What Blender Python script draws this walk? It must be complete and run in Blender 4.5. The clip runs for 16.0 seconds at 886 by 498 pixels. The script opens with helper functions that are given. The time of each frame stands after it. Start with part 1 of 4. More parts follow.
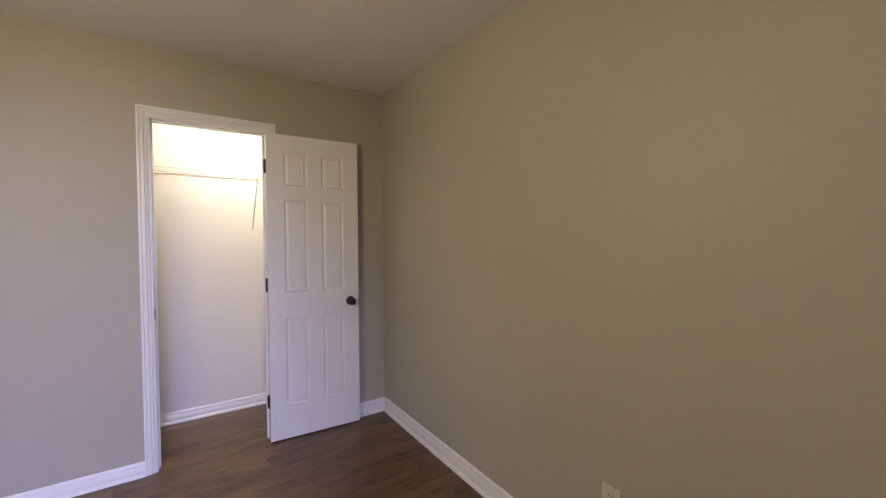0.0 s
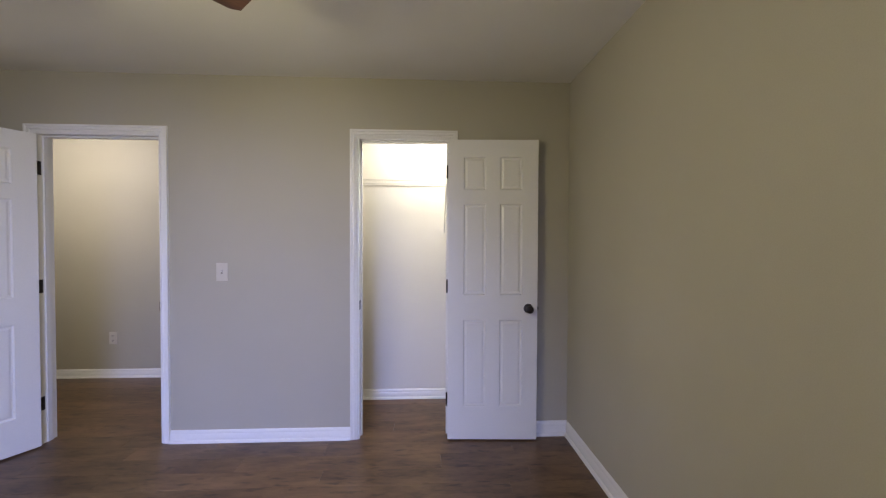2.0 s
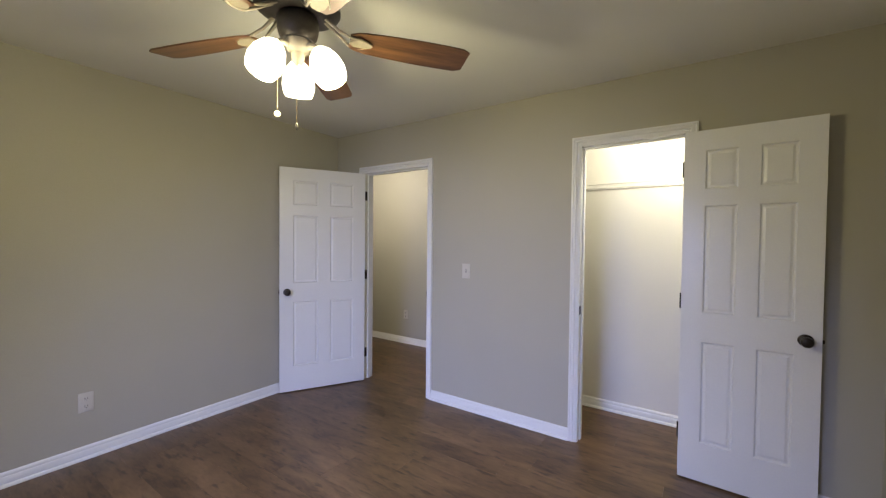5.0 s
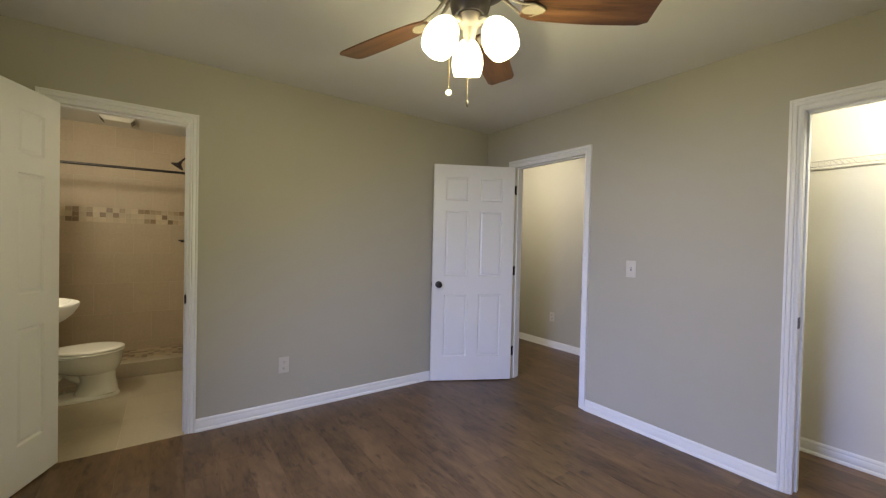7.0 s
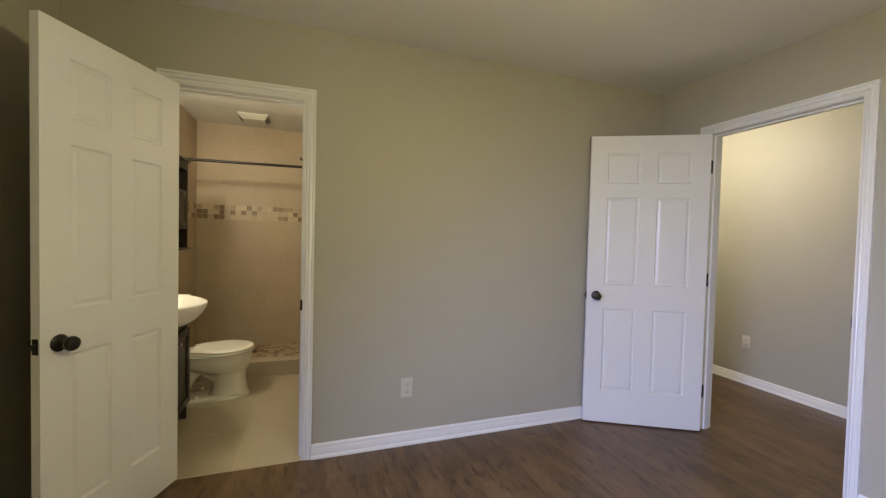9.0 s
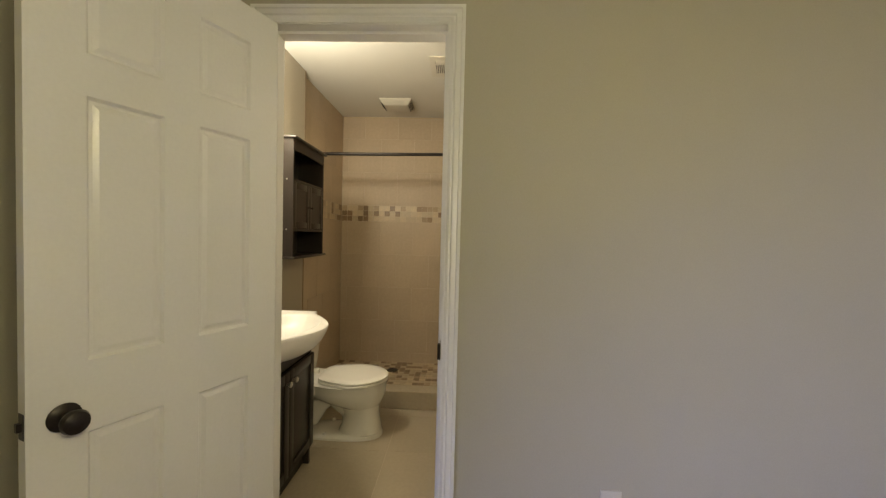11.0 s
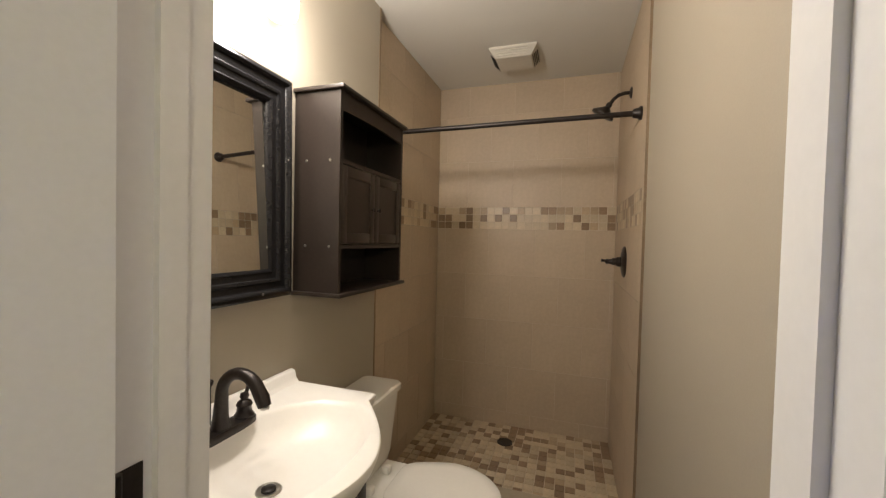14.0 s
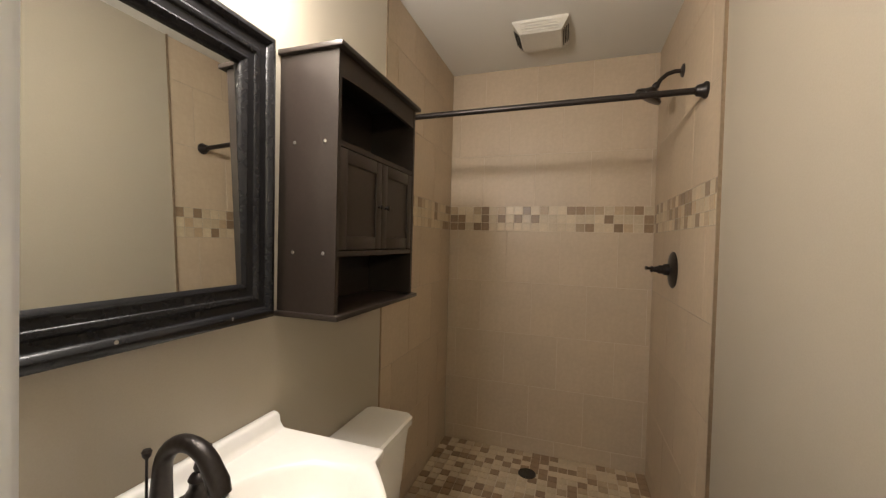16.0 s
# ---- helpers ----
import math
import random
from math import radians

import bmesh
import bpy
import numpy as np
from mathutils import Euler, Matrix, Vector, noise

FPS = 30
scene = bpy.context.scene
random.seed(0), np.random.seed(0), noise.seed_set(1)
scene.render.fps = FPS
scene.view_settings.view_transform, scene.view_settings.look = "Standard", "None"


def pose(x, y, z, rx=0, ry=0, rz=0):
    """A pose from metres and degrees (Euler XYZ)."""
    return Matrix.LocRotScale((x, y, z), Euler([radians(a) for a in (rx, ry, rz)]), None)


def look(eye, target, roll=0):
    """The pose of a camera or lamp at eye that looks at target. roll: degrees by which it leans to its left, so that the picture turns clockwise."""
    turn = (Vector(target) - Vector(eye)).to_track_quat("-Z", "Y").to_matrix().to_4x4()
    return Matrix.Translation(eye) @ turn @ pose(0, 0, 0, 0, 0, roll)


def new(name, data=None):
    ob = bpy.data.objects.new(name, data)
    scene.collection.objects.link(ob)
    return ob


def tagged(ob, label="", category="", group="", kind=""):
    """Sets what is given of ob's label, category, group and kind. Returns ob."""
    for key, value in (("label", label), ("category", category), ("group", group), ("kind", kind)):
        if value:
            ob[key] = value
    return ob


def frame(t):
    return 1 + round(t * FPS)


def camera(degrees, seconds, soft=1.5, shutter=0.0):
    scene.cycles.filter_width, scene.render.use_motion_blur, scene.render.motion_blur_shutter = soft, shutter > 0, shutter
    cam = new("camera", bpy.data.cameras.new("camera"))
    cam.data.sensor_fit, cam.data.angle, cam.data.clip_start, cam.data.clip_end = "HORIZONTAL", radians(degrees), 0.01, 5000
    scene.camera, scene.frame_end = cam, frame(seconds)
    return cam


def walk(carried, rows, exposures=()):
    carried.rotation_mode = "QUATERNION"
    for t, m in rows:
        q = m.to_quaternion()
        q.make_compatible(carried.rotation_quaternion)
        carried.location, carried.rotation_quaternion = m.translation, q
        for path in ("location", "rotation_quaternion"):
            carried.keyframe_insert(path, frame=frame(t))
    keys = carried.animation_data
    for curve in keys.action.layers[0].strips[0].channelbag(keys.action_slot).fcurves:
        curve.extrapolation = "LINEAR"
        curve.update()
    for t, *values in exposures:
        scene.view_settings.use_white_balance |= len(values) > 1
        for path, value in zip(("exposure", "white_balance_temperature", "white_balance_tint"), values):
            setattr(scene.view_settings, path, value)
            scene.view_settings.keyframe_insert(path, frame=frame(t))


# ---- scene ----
cam = camera(97.9, 16.0, soft=1.3)
PATH = [
    (0, (0.041, 0.047, 1.355), (1.154, 1.707, 1.297), -0.3),
    (0.5, (0.098, 0.101, 1.326), (0.979, 1.896, 1.293), -0.4),
    (1, (0.168, 0.148, 1.344), (0.8, 2.046, 1.308), -0.1),
    (1.5, (0.262, 0.173, 1.364), (0.621, 2.14, 1.322), 0.2),
    (2, (0.333, 0.167, 1.356), (0.428, 2.165, 1.317), 0.2),
    (2.5, (0.417, 0.135, 1.354), (0.285, 2.13, 1.324), 0.3),
    (3, (0.478, 0.091, 1.368), (0.147, 2.063, 1.336), 0.4),
    (3.5, (0.552, 0.083, 1.391), (0.01, 2.008, 1.356), 0.4),
    (4, (0.611, 0.092, 1.405), (-0.15, 1.941, 1.366), 0.4),
    (6.5, (0.563, 0.078, 1.329), (-0.962, 1.371, 1.295), 1.1),
    (7, (0.451, 0.086, 1.304), (-1.175, 1.249, 1.273), 1.3),
    (7.5, (0.291, 0.107, 1.305), (-1.41, 1.158, 1.257), 1.4),
    (8, (0.112, 0.141, 1.302), (-1.65, 1.085, 1.248), 1.4),
    (8.5, (-0.072, 0.189, 1.298), (-1.896, 1.007, 1.239), 1.5),
    (9, (-0.269, 0.23, 1.294), (-2.159, 0.88, 1.239), 1.4),
    (9.5, (-0.482, 0.26, 1.286), (-2.429, 0.714, 1.232), 1.4),
    (12, (-1.687, 0.19, 1.325), (-3.658, -0.144, 1.265), 1.2),
    (12.5, (-1.883, 0.142, 1.335), (-3.837, -0.283, 1.28), 1.1),
    (13, (-2.065, 0.101, 1.35), (-4.001, -0.398, 1.297), 1.3),
    (13.5, (-2.196, 0.064, 1.352), (-4.112, -0.508, 1.306), 1.3),
    (14, (-2.314, 0.02, 1.361), (-4.213, -0.606, 1.312), 1.4),
    (14.5, (-2.416, -0.041, 1.367), (-4.311, -0.68, 1.322), 1.4),
    (15, (-2.49, -0.095, 1.376), (-4.384, -0.736, 1.331), 1.5),
    (15.5, (-2.54, -0.123, 1.375), (-4.434, -0.765, 1.333), 1.5),
    (16, (-2.584, -0.141, 1.369), (-4.479, -0.78, 1.328), 1.5),
]
walk(cam, [(t, look(eye, target, roll)) for t, eye, target, roll in PATH],
     [(0.0, -0.35, 7300, 13), (1.5, -0.42, 6600, 9), (3.5, -0.39, 6800, 4.5), (7.0, -0.41, 7300, -1.5), (9.5, -0.17, 7700, -1.5), (12.0, -0.18, 6950, 5), (13.0, -0.18, 6400, 9), (14.5, -0.17, 6350, 11), (16.0, -0.02, 6250, 11)])

# ---- world and lights ----
world = bpy.data.worlds.new("sky")
scene.world = world
world.use_nodes = True
wn = world.node_tree
sky = wn.nodes.new("ShaderNodeTexSky")
sky.sky_type, sky.sun_disc = "NISHITA", False
sky.sun_elevation, sky.sun_rotation = radians(40), radians(20)
wn.links.new(sky.outputs[0], wn.nodes["Background"].inputs[0])
wn.nodes["Background"].inputs[1].default_value = 0.08

WINDOW_POWER, FAN_POWER, CLOSET_POWER, HALL_POWER, VANITY_POWER = 57.0, 17.5, 42.0, 43.0, 14.6
WARM, DAY = (1.0, 0.895, 0.59), (0.34, 0.42, 1.0)


def lamp(name, kind, m, power, colour, size=0.05, size_y=None):
    data = bpy.data.lights.new(name, kind)
    data.energy, data.color = power, colour
    if kind == "AREA":
        data.shape, data.size, data.size_y = "RECTANGLE", size, size_y or size
        data.spread = radians(96)
    else:
        data.shadow_soft_size = size
    ob = new(name, data)
    ob.matrix_world = m
    return ob


# daylight that enters by the south window, falling inwards and down
lamp("window_daylight", "AREA", look((-0.28, -0.93, 1.40), (-1.45, 2.8, -1.05)), WINDOW_POWER, DAY, 0.85, 1.2)

# ---- materials ----


def mat(name, colour, rough=0.5, metal=0.0, var=0.08, scale=3.0, fine=60.0, bump=0.1, dist=0.002, spec=0.5, coat=0.0, island=0.0):
    """A plain surface with variation at two scales, and fine relief."""
    m = bpy.data.materials.new(name)
    m.use_nodes = True
    n, l = m.node_tree.nodes, m.node_tree.links
    b = n["Principled BSDF"]
    b.inputs["Roughness"].default_value, b.inputs["Metallic"].default_value = rough, metal
    b.inputs["Specular IOR Level"].default_value = spec
    b.inputs["Coat Weight"].default_value = coat
    tc = n.new("ShaderNodeTexCoord")
    big, small = n.new("ShaderNodeTexNoise"), n.new("ShaderNodeTexNoise")
    big.inputs["Scale"].default_value, small.inputs["Scale"].default_value = scale, fine
    big.inputs["Detail"].default_value = small.inputs["Detail"].default_value = 4
    for t in (big, small):
        l.new(tc.outputs["Object"], t.inputs["Vector"])
    add = n.new("ShaderNodeMath")
    add.operation = "ADD"
    l.new(big.outputs[0], add.inputs[0])
    l.new(small.outputs[0], add.inputs[1])
    ramp = n.new("ShaderNodeMapRange")
    ramp.inputs["From Min"].default_value, ramp.inputs["From Max"].default_value = 0.6, 1.4
    ramp.inputs["To Min"].default_value, ramp.inputs["To Max"].default_value = 1 - var, 1 + var
    l.new(add.outputs[0], ramp.inputs[0])
    hue = n.new("ShaderNodeHueSaturation")
    hue.inputs["Color"].default_value = (*colour, 1)
    value = ramp.outputs[0]
    if island:
        info = n.new("ShaderNodeObjectInfo")
        r2 = n.new("ShaderNodeMapRange")
        r2.inputs["To Min"].default_value, r2.inputs["To Max"].default_value = 1 - island, 1 + island
        l.new(info.outputs["Random"], r2.inputs[0])
        mul = n.new("ShaderNodeMath")
        mul.operation = "MULTIPLY"
        l.new(value, mul.inputs[0])
        l.new(r2.outputs[0], mul.inputs[1])
        value = mul.outputs[0]
    l.new(value, hue.inputs["Value"])
    l.new(hue.outputs[0], b.inputs["Base Color"])
    if bump:
        bp = n.new("ShaderNodeBump")
        bp.inputs["Strength"].default_value, bp.inputs["Distance"].default_value = bump, dist
        l.new(small.outputs[0], bp.inputs["Height"])
        l.new(bp.outputs[0], b.inputs["Normal"])
    return m


def glow(name, colour, strength):
    m = bpy.data.materials.new(name)
    m.use_nodes = True
    b = m.node_tree.nodes["Principled BSDF"]
    b.inputs["Base Color"].default_value = (0.9, 0.88, 0.84, 1)
    b.inputs["Roughness"].default_value = 0.3
    b.inputs["Emission Color"].default_value = (*colour, 1)
    b.inputs["Emission Strength"].default_value = strength
    return m


PAINT = mat("greige_wall_paint", (0.425, 0.40, 0.325), 0.55, var=0.05, scale=1.3, fine=260, bump=0.10, dist=0.0015, spec=0.35)
BATH_PAINT = mat("beige_bathroom_paint", (0.385, 0.340, 0.266), 0.42, var=0.05, scale=1.5, fine=260, bump=0.10, dist=0.0015)
CLOSET_PAINT = mat("off_white_closet_paint", (0.76, 0.735, 0.68), 0.6, var=0.04, scale=1.3, fine=260, bump=0.08)
CEIL = mat("white_ceiling_paint", (0.74, 0.725, 0.675), 0.9, var=0.04, scale=1.5, fine=180, bump=0.25, dist=0.003, spec=0.1)
TRIM = mat("white_gloss_trim", (0.76, 0.755, 0.74), 0.33, var=0.03, scale=2, fine=90, bump=0.04)
DOORW = mat("white_door_enamel", (0.76, 0.755, 0.735), 0.28, var=0.03, scale=2, fine=120, bump=0.06)
PLASTIC = mat("almond_plastic", (0.58, 0.55, 0.48), 0.35, var=0.02, bump=0.0)
SHADE_SLOT = mat("grey_slot_shade", (0.28, 0.26, 0.23), 0.6, var=0.02, bump=0.0)
# near-black: the shade inside small openings, put into the colour
OPENING_SHADE = mat("dark_opening_shade", (0.03, 0.03, 0.03), 0.6, var=0.02, bump=0.0)
BRONZE = mat("oil_rubbed_bronze", (0.028, 0.022, 0.019), 0.36, 0.55, var=0.3, scale=14, fine=120, bump=0.05)
FANMETAL = mat("dark_bronze_fan_metal", (0.05, 0.042, 0.036), 0.38, 0.5, var=0.25, scale=10, fine=100, bump=0.05)
NICKEL = mat("brushed_nickel", (0.55, 0.53, 0.49), 0.3, 1.0, var=0.08, scale=10, fine=150, bump=0.03)
CREAM = mat("cream_enamel", (0.36, 0.315, 0.24), 0.4, var=0.05, scale=10, bump=0.03)
IRON = mat("antique_cream_bracket", (0.20, 0.17, 0.12), 0.5, var=0.12, scale=12, bump=0.03)
BRASS = mat("brass_chain", (0.55, 0.42, 0.2), 0.3, 1.0, var=0.1, bump=0.0)
PORC = mat("white_porcelain", (0.80, 0.775, 0.72), 0.09, var=0.015, scale=3, bump=0.0, coat=0.4)
SEATM = mat("white_seat_plastic", (0.80, 0.77, 0.71), 0.22, var=0.02, scale=3, bump=0.0)
SINKM = mat("white_cultured_marble", (0.84, 0.81, 0.76), 0.30, var=0.02, scale=4, bump=0.0)
ESPRESSO = mat("espresso_laminate", (0.023, 0.0165, 0.013), 0.38, spec=0.4, var=0.2, scale=6, fine=70, bump=0.05)
BLACKFRAME = mat("black_painted_wood", (0.009, 0.0085, 0.009), 0.26, spec=0.30, var=0.25, scale=9, fine=80, bump=0.08)
GROUT = mat("beige_grout", (0.58, 0.49, 0.37), 0.9, var=0.1, scale=9, fine=150, bump=0.2)
TILE = mat("tan_ceramic_tile", (0.49, 0.392, 0.280), 0.48, var=0.09, scale=5, fine=45, bump=0.06, island=0.035)
FTILE = mat("beige_floor_tile", (0.41, 0.345, 0.25), 0.36, var=0.08, scale=4, fine=50, bump=0.05, island=0.03)
MOS_D = mat("brown_mosaic", (0.245, 0.165, 0.096), 0.33, var=0.16, scale=20, fine=90, bump=0.08, island=0.16)
MOS_M = mat("tan_mosaic", (0.40, 0.30, 0.19), 0.33, var=0.14, scale=20, fine=90, bump=0.08, island=0.15)
MOS_L = mat("cream_mosaic", (0.53, 0.435, 0.30), 0.33, var=0.12, scale=20, fine=90, bump=0.08, island=0.12)
METALTRIM = mat("bronze_tile_edge_trim", (0.34, 0.26, 0.18), 0.38, 0.75, var=0.2, scale=8, bump=0.05)
VENTM = mat("white_painted_vent", (0.68, 0.65, 0.58), 0.45, var=0.05, scale=6, bump=0.03)
WIRE = mat("white_vinyl_wire", (0.62, 0.60, 0.56), 0.4, var=0.02, bump=0.0)
GLOBE = glow("lit_frosted_glass", (1.0, 0.90, 0.72), 9.0)
VGLOBE = glow("lit_opal_glass", (1.0, 0.86, 0.64), 10.0)
SUBFLOOR = mat("dark_subfloor", (0.05, 0.035, 0.025), 0.9, var=0.1)


def wood(name, dark, mid, light, stretch, rough, island=0.12, coat=0.0, knots=0.0):
    """Wood with a grain drawn out along the local x axis; each board differs."""
    m = bpy.data.materials.new(name)
    m.use_nodes = True
    n, l = m.node_tree.nodes, m.node_tree.links
    b = n["Principled BSDF"]
    tc, mp, info = n.new("ShaderNodeTexCoord"), n.new("ShaderNodeMapping"), n.new("ShaderNodeObjectInfo")
    mp.inputs["Scale"].default_value = stretch
    l.new(tc.outputs["Object"], mp.inputs["Vector"])
    off = n.new("ShaderNodeVectorMath")
    off.operation = "SCALE"
    off.inputs[0].default_value = (17.0, 31.0, 5.0)
    l.new(info.outputs["Random"], off.inputs["Scale"])
    l.new(off.outputs[0], mp.inputs["Location"])
    big, fine = n.new("ShaderNodeTexNoise"), n.new("ShaderNodeTexNoise")
    big.inputs["Scale"].default_value, big.inputs["Detail"].default_value, big.inputs["Distortion"].default_value = 1.0, 3.0, 0.8
    fine.inputs["Scale"].default_value, fine.inputs["Detail"].default_value, fine.inputs["Distortion"].default_value = 5.0, 6.0, 1.2
    for t in (big, fine):
        l.new(mp.outputs[0], t.inputs["Vector"])
    mix = n.new("ShaderNodeMath")
    mix.operation = "MULTIPLY_ADD"
    mix.inputs[1].default_value = 0.38
    l.new(fine.outputs[0], mix.inputs[0])
    half = n.new("ShaderNodeMath")
    half.operation = "MULTIPLY"
    half.inputs[1].default_value = 0.62
    l.new(big.outputs[0], half.inputs[0])
    l.new(half.outputs[0], mix.inputs[2])
    ramp = n.new("ShaderNodeValToRGB")
    e = ramp.color_ramp.elements
    e[0].position, e[0].color = 0.34, (*dark, 1)
    e[1].position, e[1].color = 0.66, (*light, 1)
    e.new(0.48).color = (*mid, 1)
    l.new(mix.outputs[0], ramp.inputs[0])
    r2 = n.new("ShaderNodeMapRange")
    r2.inputs["To Min"].default_value, r2.inputs["To Max"].default_value = 1 - island, 1 + island
    l.new(info.outputs["Random"], r2.inputs[0])
    hue = n.new("ShaderNodeHueSaturation")
    l.new(ramp.outputs[0], hue.inputs["Color"])
    value = r2.outputs[0]
    if knots:
        kn = n.new("ShaderNodeTexNoise")
        kn.inputs["Scale"].default_value, kn.inputs["Detail"].default_value = 4.2, 3.0
        l.new(mp.outputs[0], kn.inputs["Vector"])
        kr = n.new("ShaderNodeMapRange")
        kr.inputs["From Min"].default_value, kr.inputs["From Max"].default_value = 0.57, 0.72
        kr.inputs["To Min"].default_value, kr.inputs["To Max"].default_value = 1.0, 1.0 - knots
        l.new(kn.outputs[0], kr.inputs[0])
        mul = n.new("ShaderNodeMath")
        mul.operation = "MULTIPLY"
        l.new(value, mul.inputs[0])
        l.new(kr.outputs[0], mul.inputs[1])
        value = mul.outputs[0]
    l.new(value, hue.inputs["Value"])
    l.new(hue.outputs[0], b.inputs["Base Color"])
    b.inputs["Roughness"].default_value, b.inputs["Coat Weight"].default_value = rough, coat
    bp = n.new("ShaderNodeBump")
    bp.inputs["Strength"].default_value, bp.inputs["Distance"].default_value = 0.15, 0.001
    l.new(fine.outputs[0], bp.inputs["Height"])
    l.new(bp.outputs[0], b.inputs["Normal"])
    return m


PLANK = wood("brown_vinyl_plank", (0.060, 0.034, 0.0165), (0.115, 0.066, 0.032), (0.178, 0.105, 0.053), (1.9, 6.5, 6.5), 0.36, 0.05, knots=0.62)
BLADEWOOD = wood("walnut_fan_blade", (0.030, 0.014, 0.007), (0.080, 0.036, 0.016), (0.13, 0.062, 0.028), (1.5, 14.0, 14.0), 0.35)

MIRROR = bpy.data.materials.new("mirror_silver")
MIRROR.use_nodes = True
MIRROR.node_tree.nodes["Principled BSDF"].inputs["Metallic"].default_value = 1.0
MIRROR.node_tree.nodes["Principled BSDF"].inputs["Roughness"].default_value = 0.01
MIRROR.node_tree.nodes["Principled BSDF"].inputs["Base Color"].default_value = (0.74, 0.75, 0.73, 1)
GLASS = bpy.data.materials.new("window_glass")
GLASS.use_nodes = True
GLASS.node_tree.nodes["Principled BSDF"].inputs["Transmission Weight"].default_value = 1.0
GLASS.node_tree.nodes["Principled BSDF"].inputs["Roughness"].default_value = 0.0

# ---- mesh helpers ----


def mesh_of(bm, material, name, smooth=False):
    bmesh.ops.recalc_face_normals(bm, faces=bm.faces)
    me = bpy.data.meshes.new(name)
    bm.to_mesh(me)
    bm.free()
    for m in material if isinstance(material, (list, tuple)) else [material]:
        me.materials.append(m)
    if smooth:
        me.shade_smooth()
        me.set_sharp_from_angle(angle=radians(38))
    return me


def part(name, bm, material, parent=None, label="", m=None, smooth=True):
    ob = new(name, mesh_of(bm, material, name, smooth))
    ob.parent = parent
    if m is not None:
        ob.matrix_basis = m
    return tagged(ob, label)


def thing(name, m, label, category, group="", kind=""):
    ob = new(name)
    ob.empty_display_size = 0.1
    ob.matrix_basis = m
    return tagged(ob, label, category, group, kind)


def box(bm, x0, x1, y0, y1, z0, z1, bevel=0.0, seg=2):
    v = [bm.verts.new((x, y, z)) for x in (x0, x1) for y in (y0, y1) for z in (z0, z1)]
    f = [bm.faces.new([v[i] for i in q]) for q in ((0, 1, 3, 2), (4, 6, 7, 5), (0, 4, 5, 1), (2, 3, 7, 6), (0, 2, 6, 4), (1, 5, 7, 3))]
    if bevel:
        es = list({e for face in f for e in face.edges})
        bmesh.ops.bevel(bm, geom=es, offset=bevel, segments=seg, profile=0.5, affect="EDGES")
    return bm


def boxes(*dims, bevel=0.0):
    bm = bmesh.new()
    for d in dims:
        box(bm, *d, bevel=bevel)
    return bm


def lathe(profile, n=28, m=None, bm=None):
    """A solid of revolution about z from (radius, height) pairs."""
    bm = bm or bmesh.new()
    m = m or Matrix()
    rings = []
    for r, z in profile:
        if r < 1e-5:
            rings.append([bm.verts.new(m @ Vector((0, 0, z)))])
        else:
            rings.append([bm.verts.new(m @ Vector((r * math.cos(a), r * math.sin(a), z))) for a in (2 * math.pi * i / n for i in range(n))])
    for a, b in zip(rings, rings[1:]):
        for i in range(n):
            j = (i + 1) % n
            q = [a[i % len(a)], a[j % len(a)], b[j % len(b)], b[i % len(b)]]
            q = list(dict.fromkeys(q))
            if len(q) > 2:
                bm.faces.new(q)
    return bm


def tube(points, radius, n=12, bm=None):
    """A round bar along a line of points; radius is one number or one for each point."""
    bm = bm or bmesh.new()
    pts = [Vector(p) for p in points]
    rad = radius if isinstance(radius, (list, tuple)) else [radius] * len(pts)
    rings, side = [], None
    for i, p in enumerate(pts):
        d = (pts[min(i + 1, len(pts) - 1)] - pts[max(i - 1, 0)]).normalized()
        if side is None:
            side = d.orthogonal().normalized()
        side = (side - d * side.dot(d)).normalized()
        up = d.cross(side)
        rings.append([bm.verts.new(p + rad[i] * (math.cos(a) * side + math.sin(a) * up)) for a in (2 * math.pi * k / n for k in range(n))])
    for a, b in zip(rings, rings[1:]):
        for k in range(n):
            bm.faces.new((a[k], a[(k + 1) % n], b[(k + 1) % n], b[k]))
    bm.faces.new(rings[0][::-1])
    bm.faces.new(rings[-1])
    return bm


def loft(rings, close_top=True, close_bottom=True, bm=None):
    """Skin between closed outlines with equal numbers of points."""
    bm = bm or bmesh.new()
    vs = [[bm.verts.new(p) for p in r] for r in rings]
    n = len(vs[0])
    for a, b in zip(vs, vs[1:]):
        for k in range(n):
            bm.faces.new((a[k], a[(k + 1) % n], b[(k + 1) % n], b[k]))
    if close_bottom:
        bm.faces.new(vs[0][::-1])
    if close_top:
        bm.faces.new(vs[-1])
    return bm


def sweep_profile(path, profile, closed=False):
    """A moulding: profile (out, up) pairs carried along corner points, each given as (point, out vector, up vector)."""
    bm = bmesh.new()
    rings = [[bm.verts.new(Vector(p) + Vector(o) * a + Vector(u) * b) for a, b in profile] for p, o, u in path]
    pairs = list(zip(rings, rings[1:])) + ([(rings[-1], rings[0])] if closed else [])
    k = len(profile)
    for a, b in pairs:
        for i in range(k):
            bm.faces.new((a[i], a[(i + 1) % k], b[(i + 1) % k], b[i]))
    if not closed:
        bm.faces.new(rings[0][::-1])
        bm.faces.new(rings[-1])
    return bm


def structure(name, bm, material, label, category, smooth=False):
    return tagged(part(name, bm, material, smooth=smooth), label, category, kind="structure")


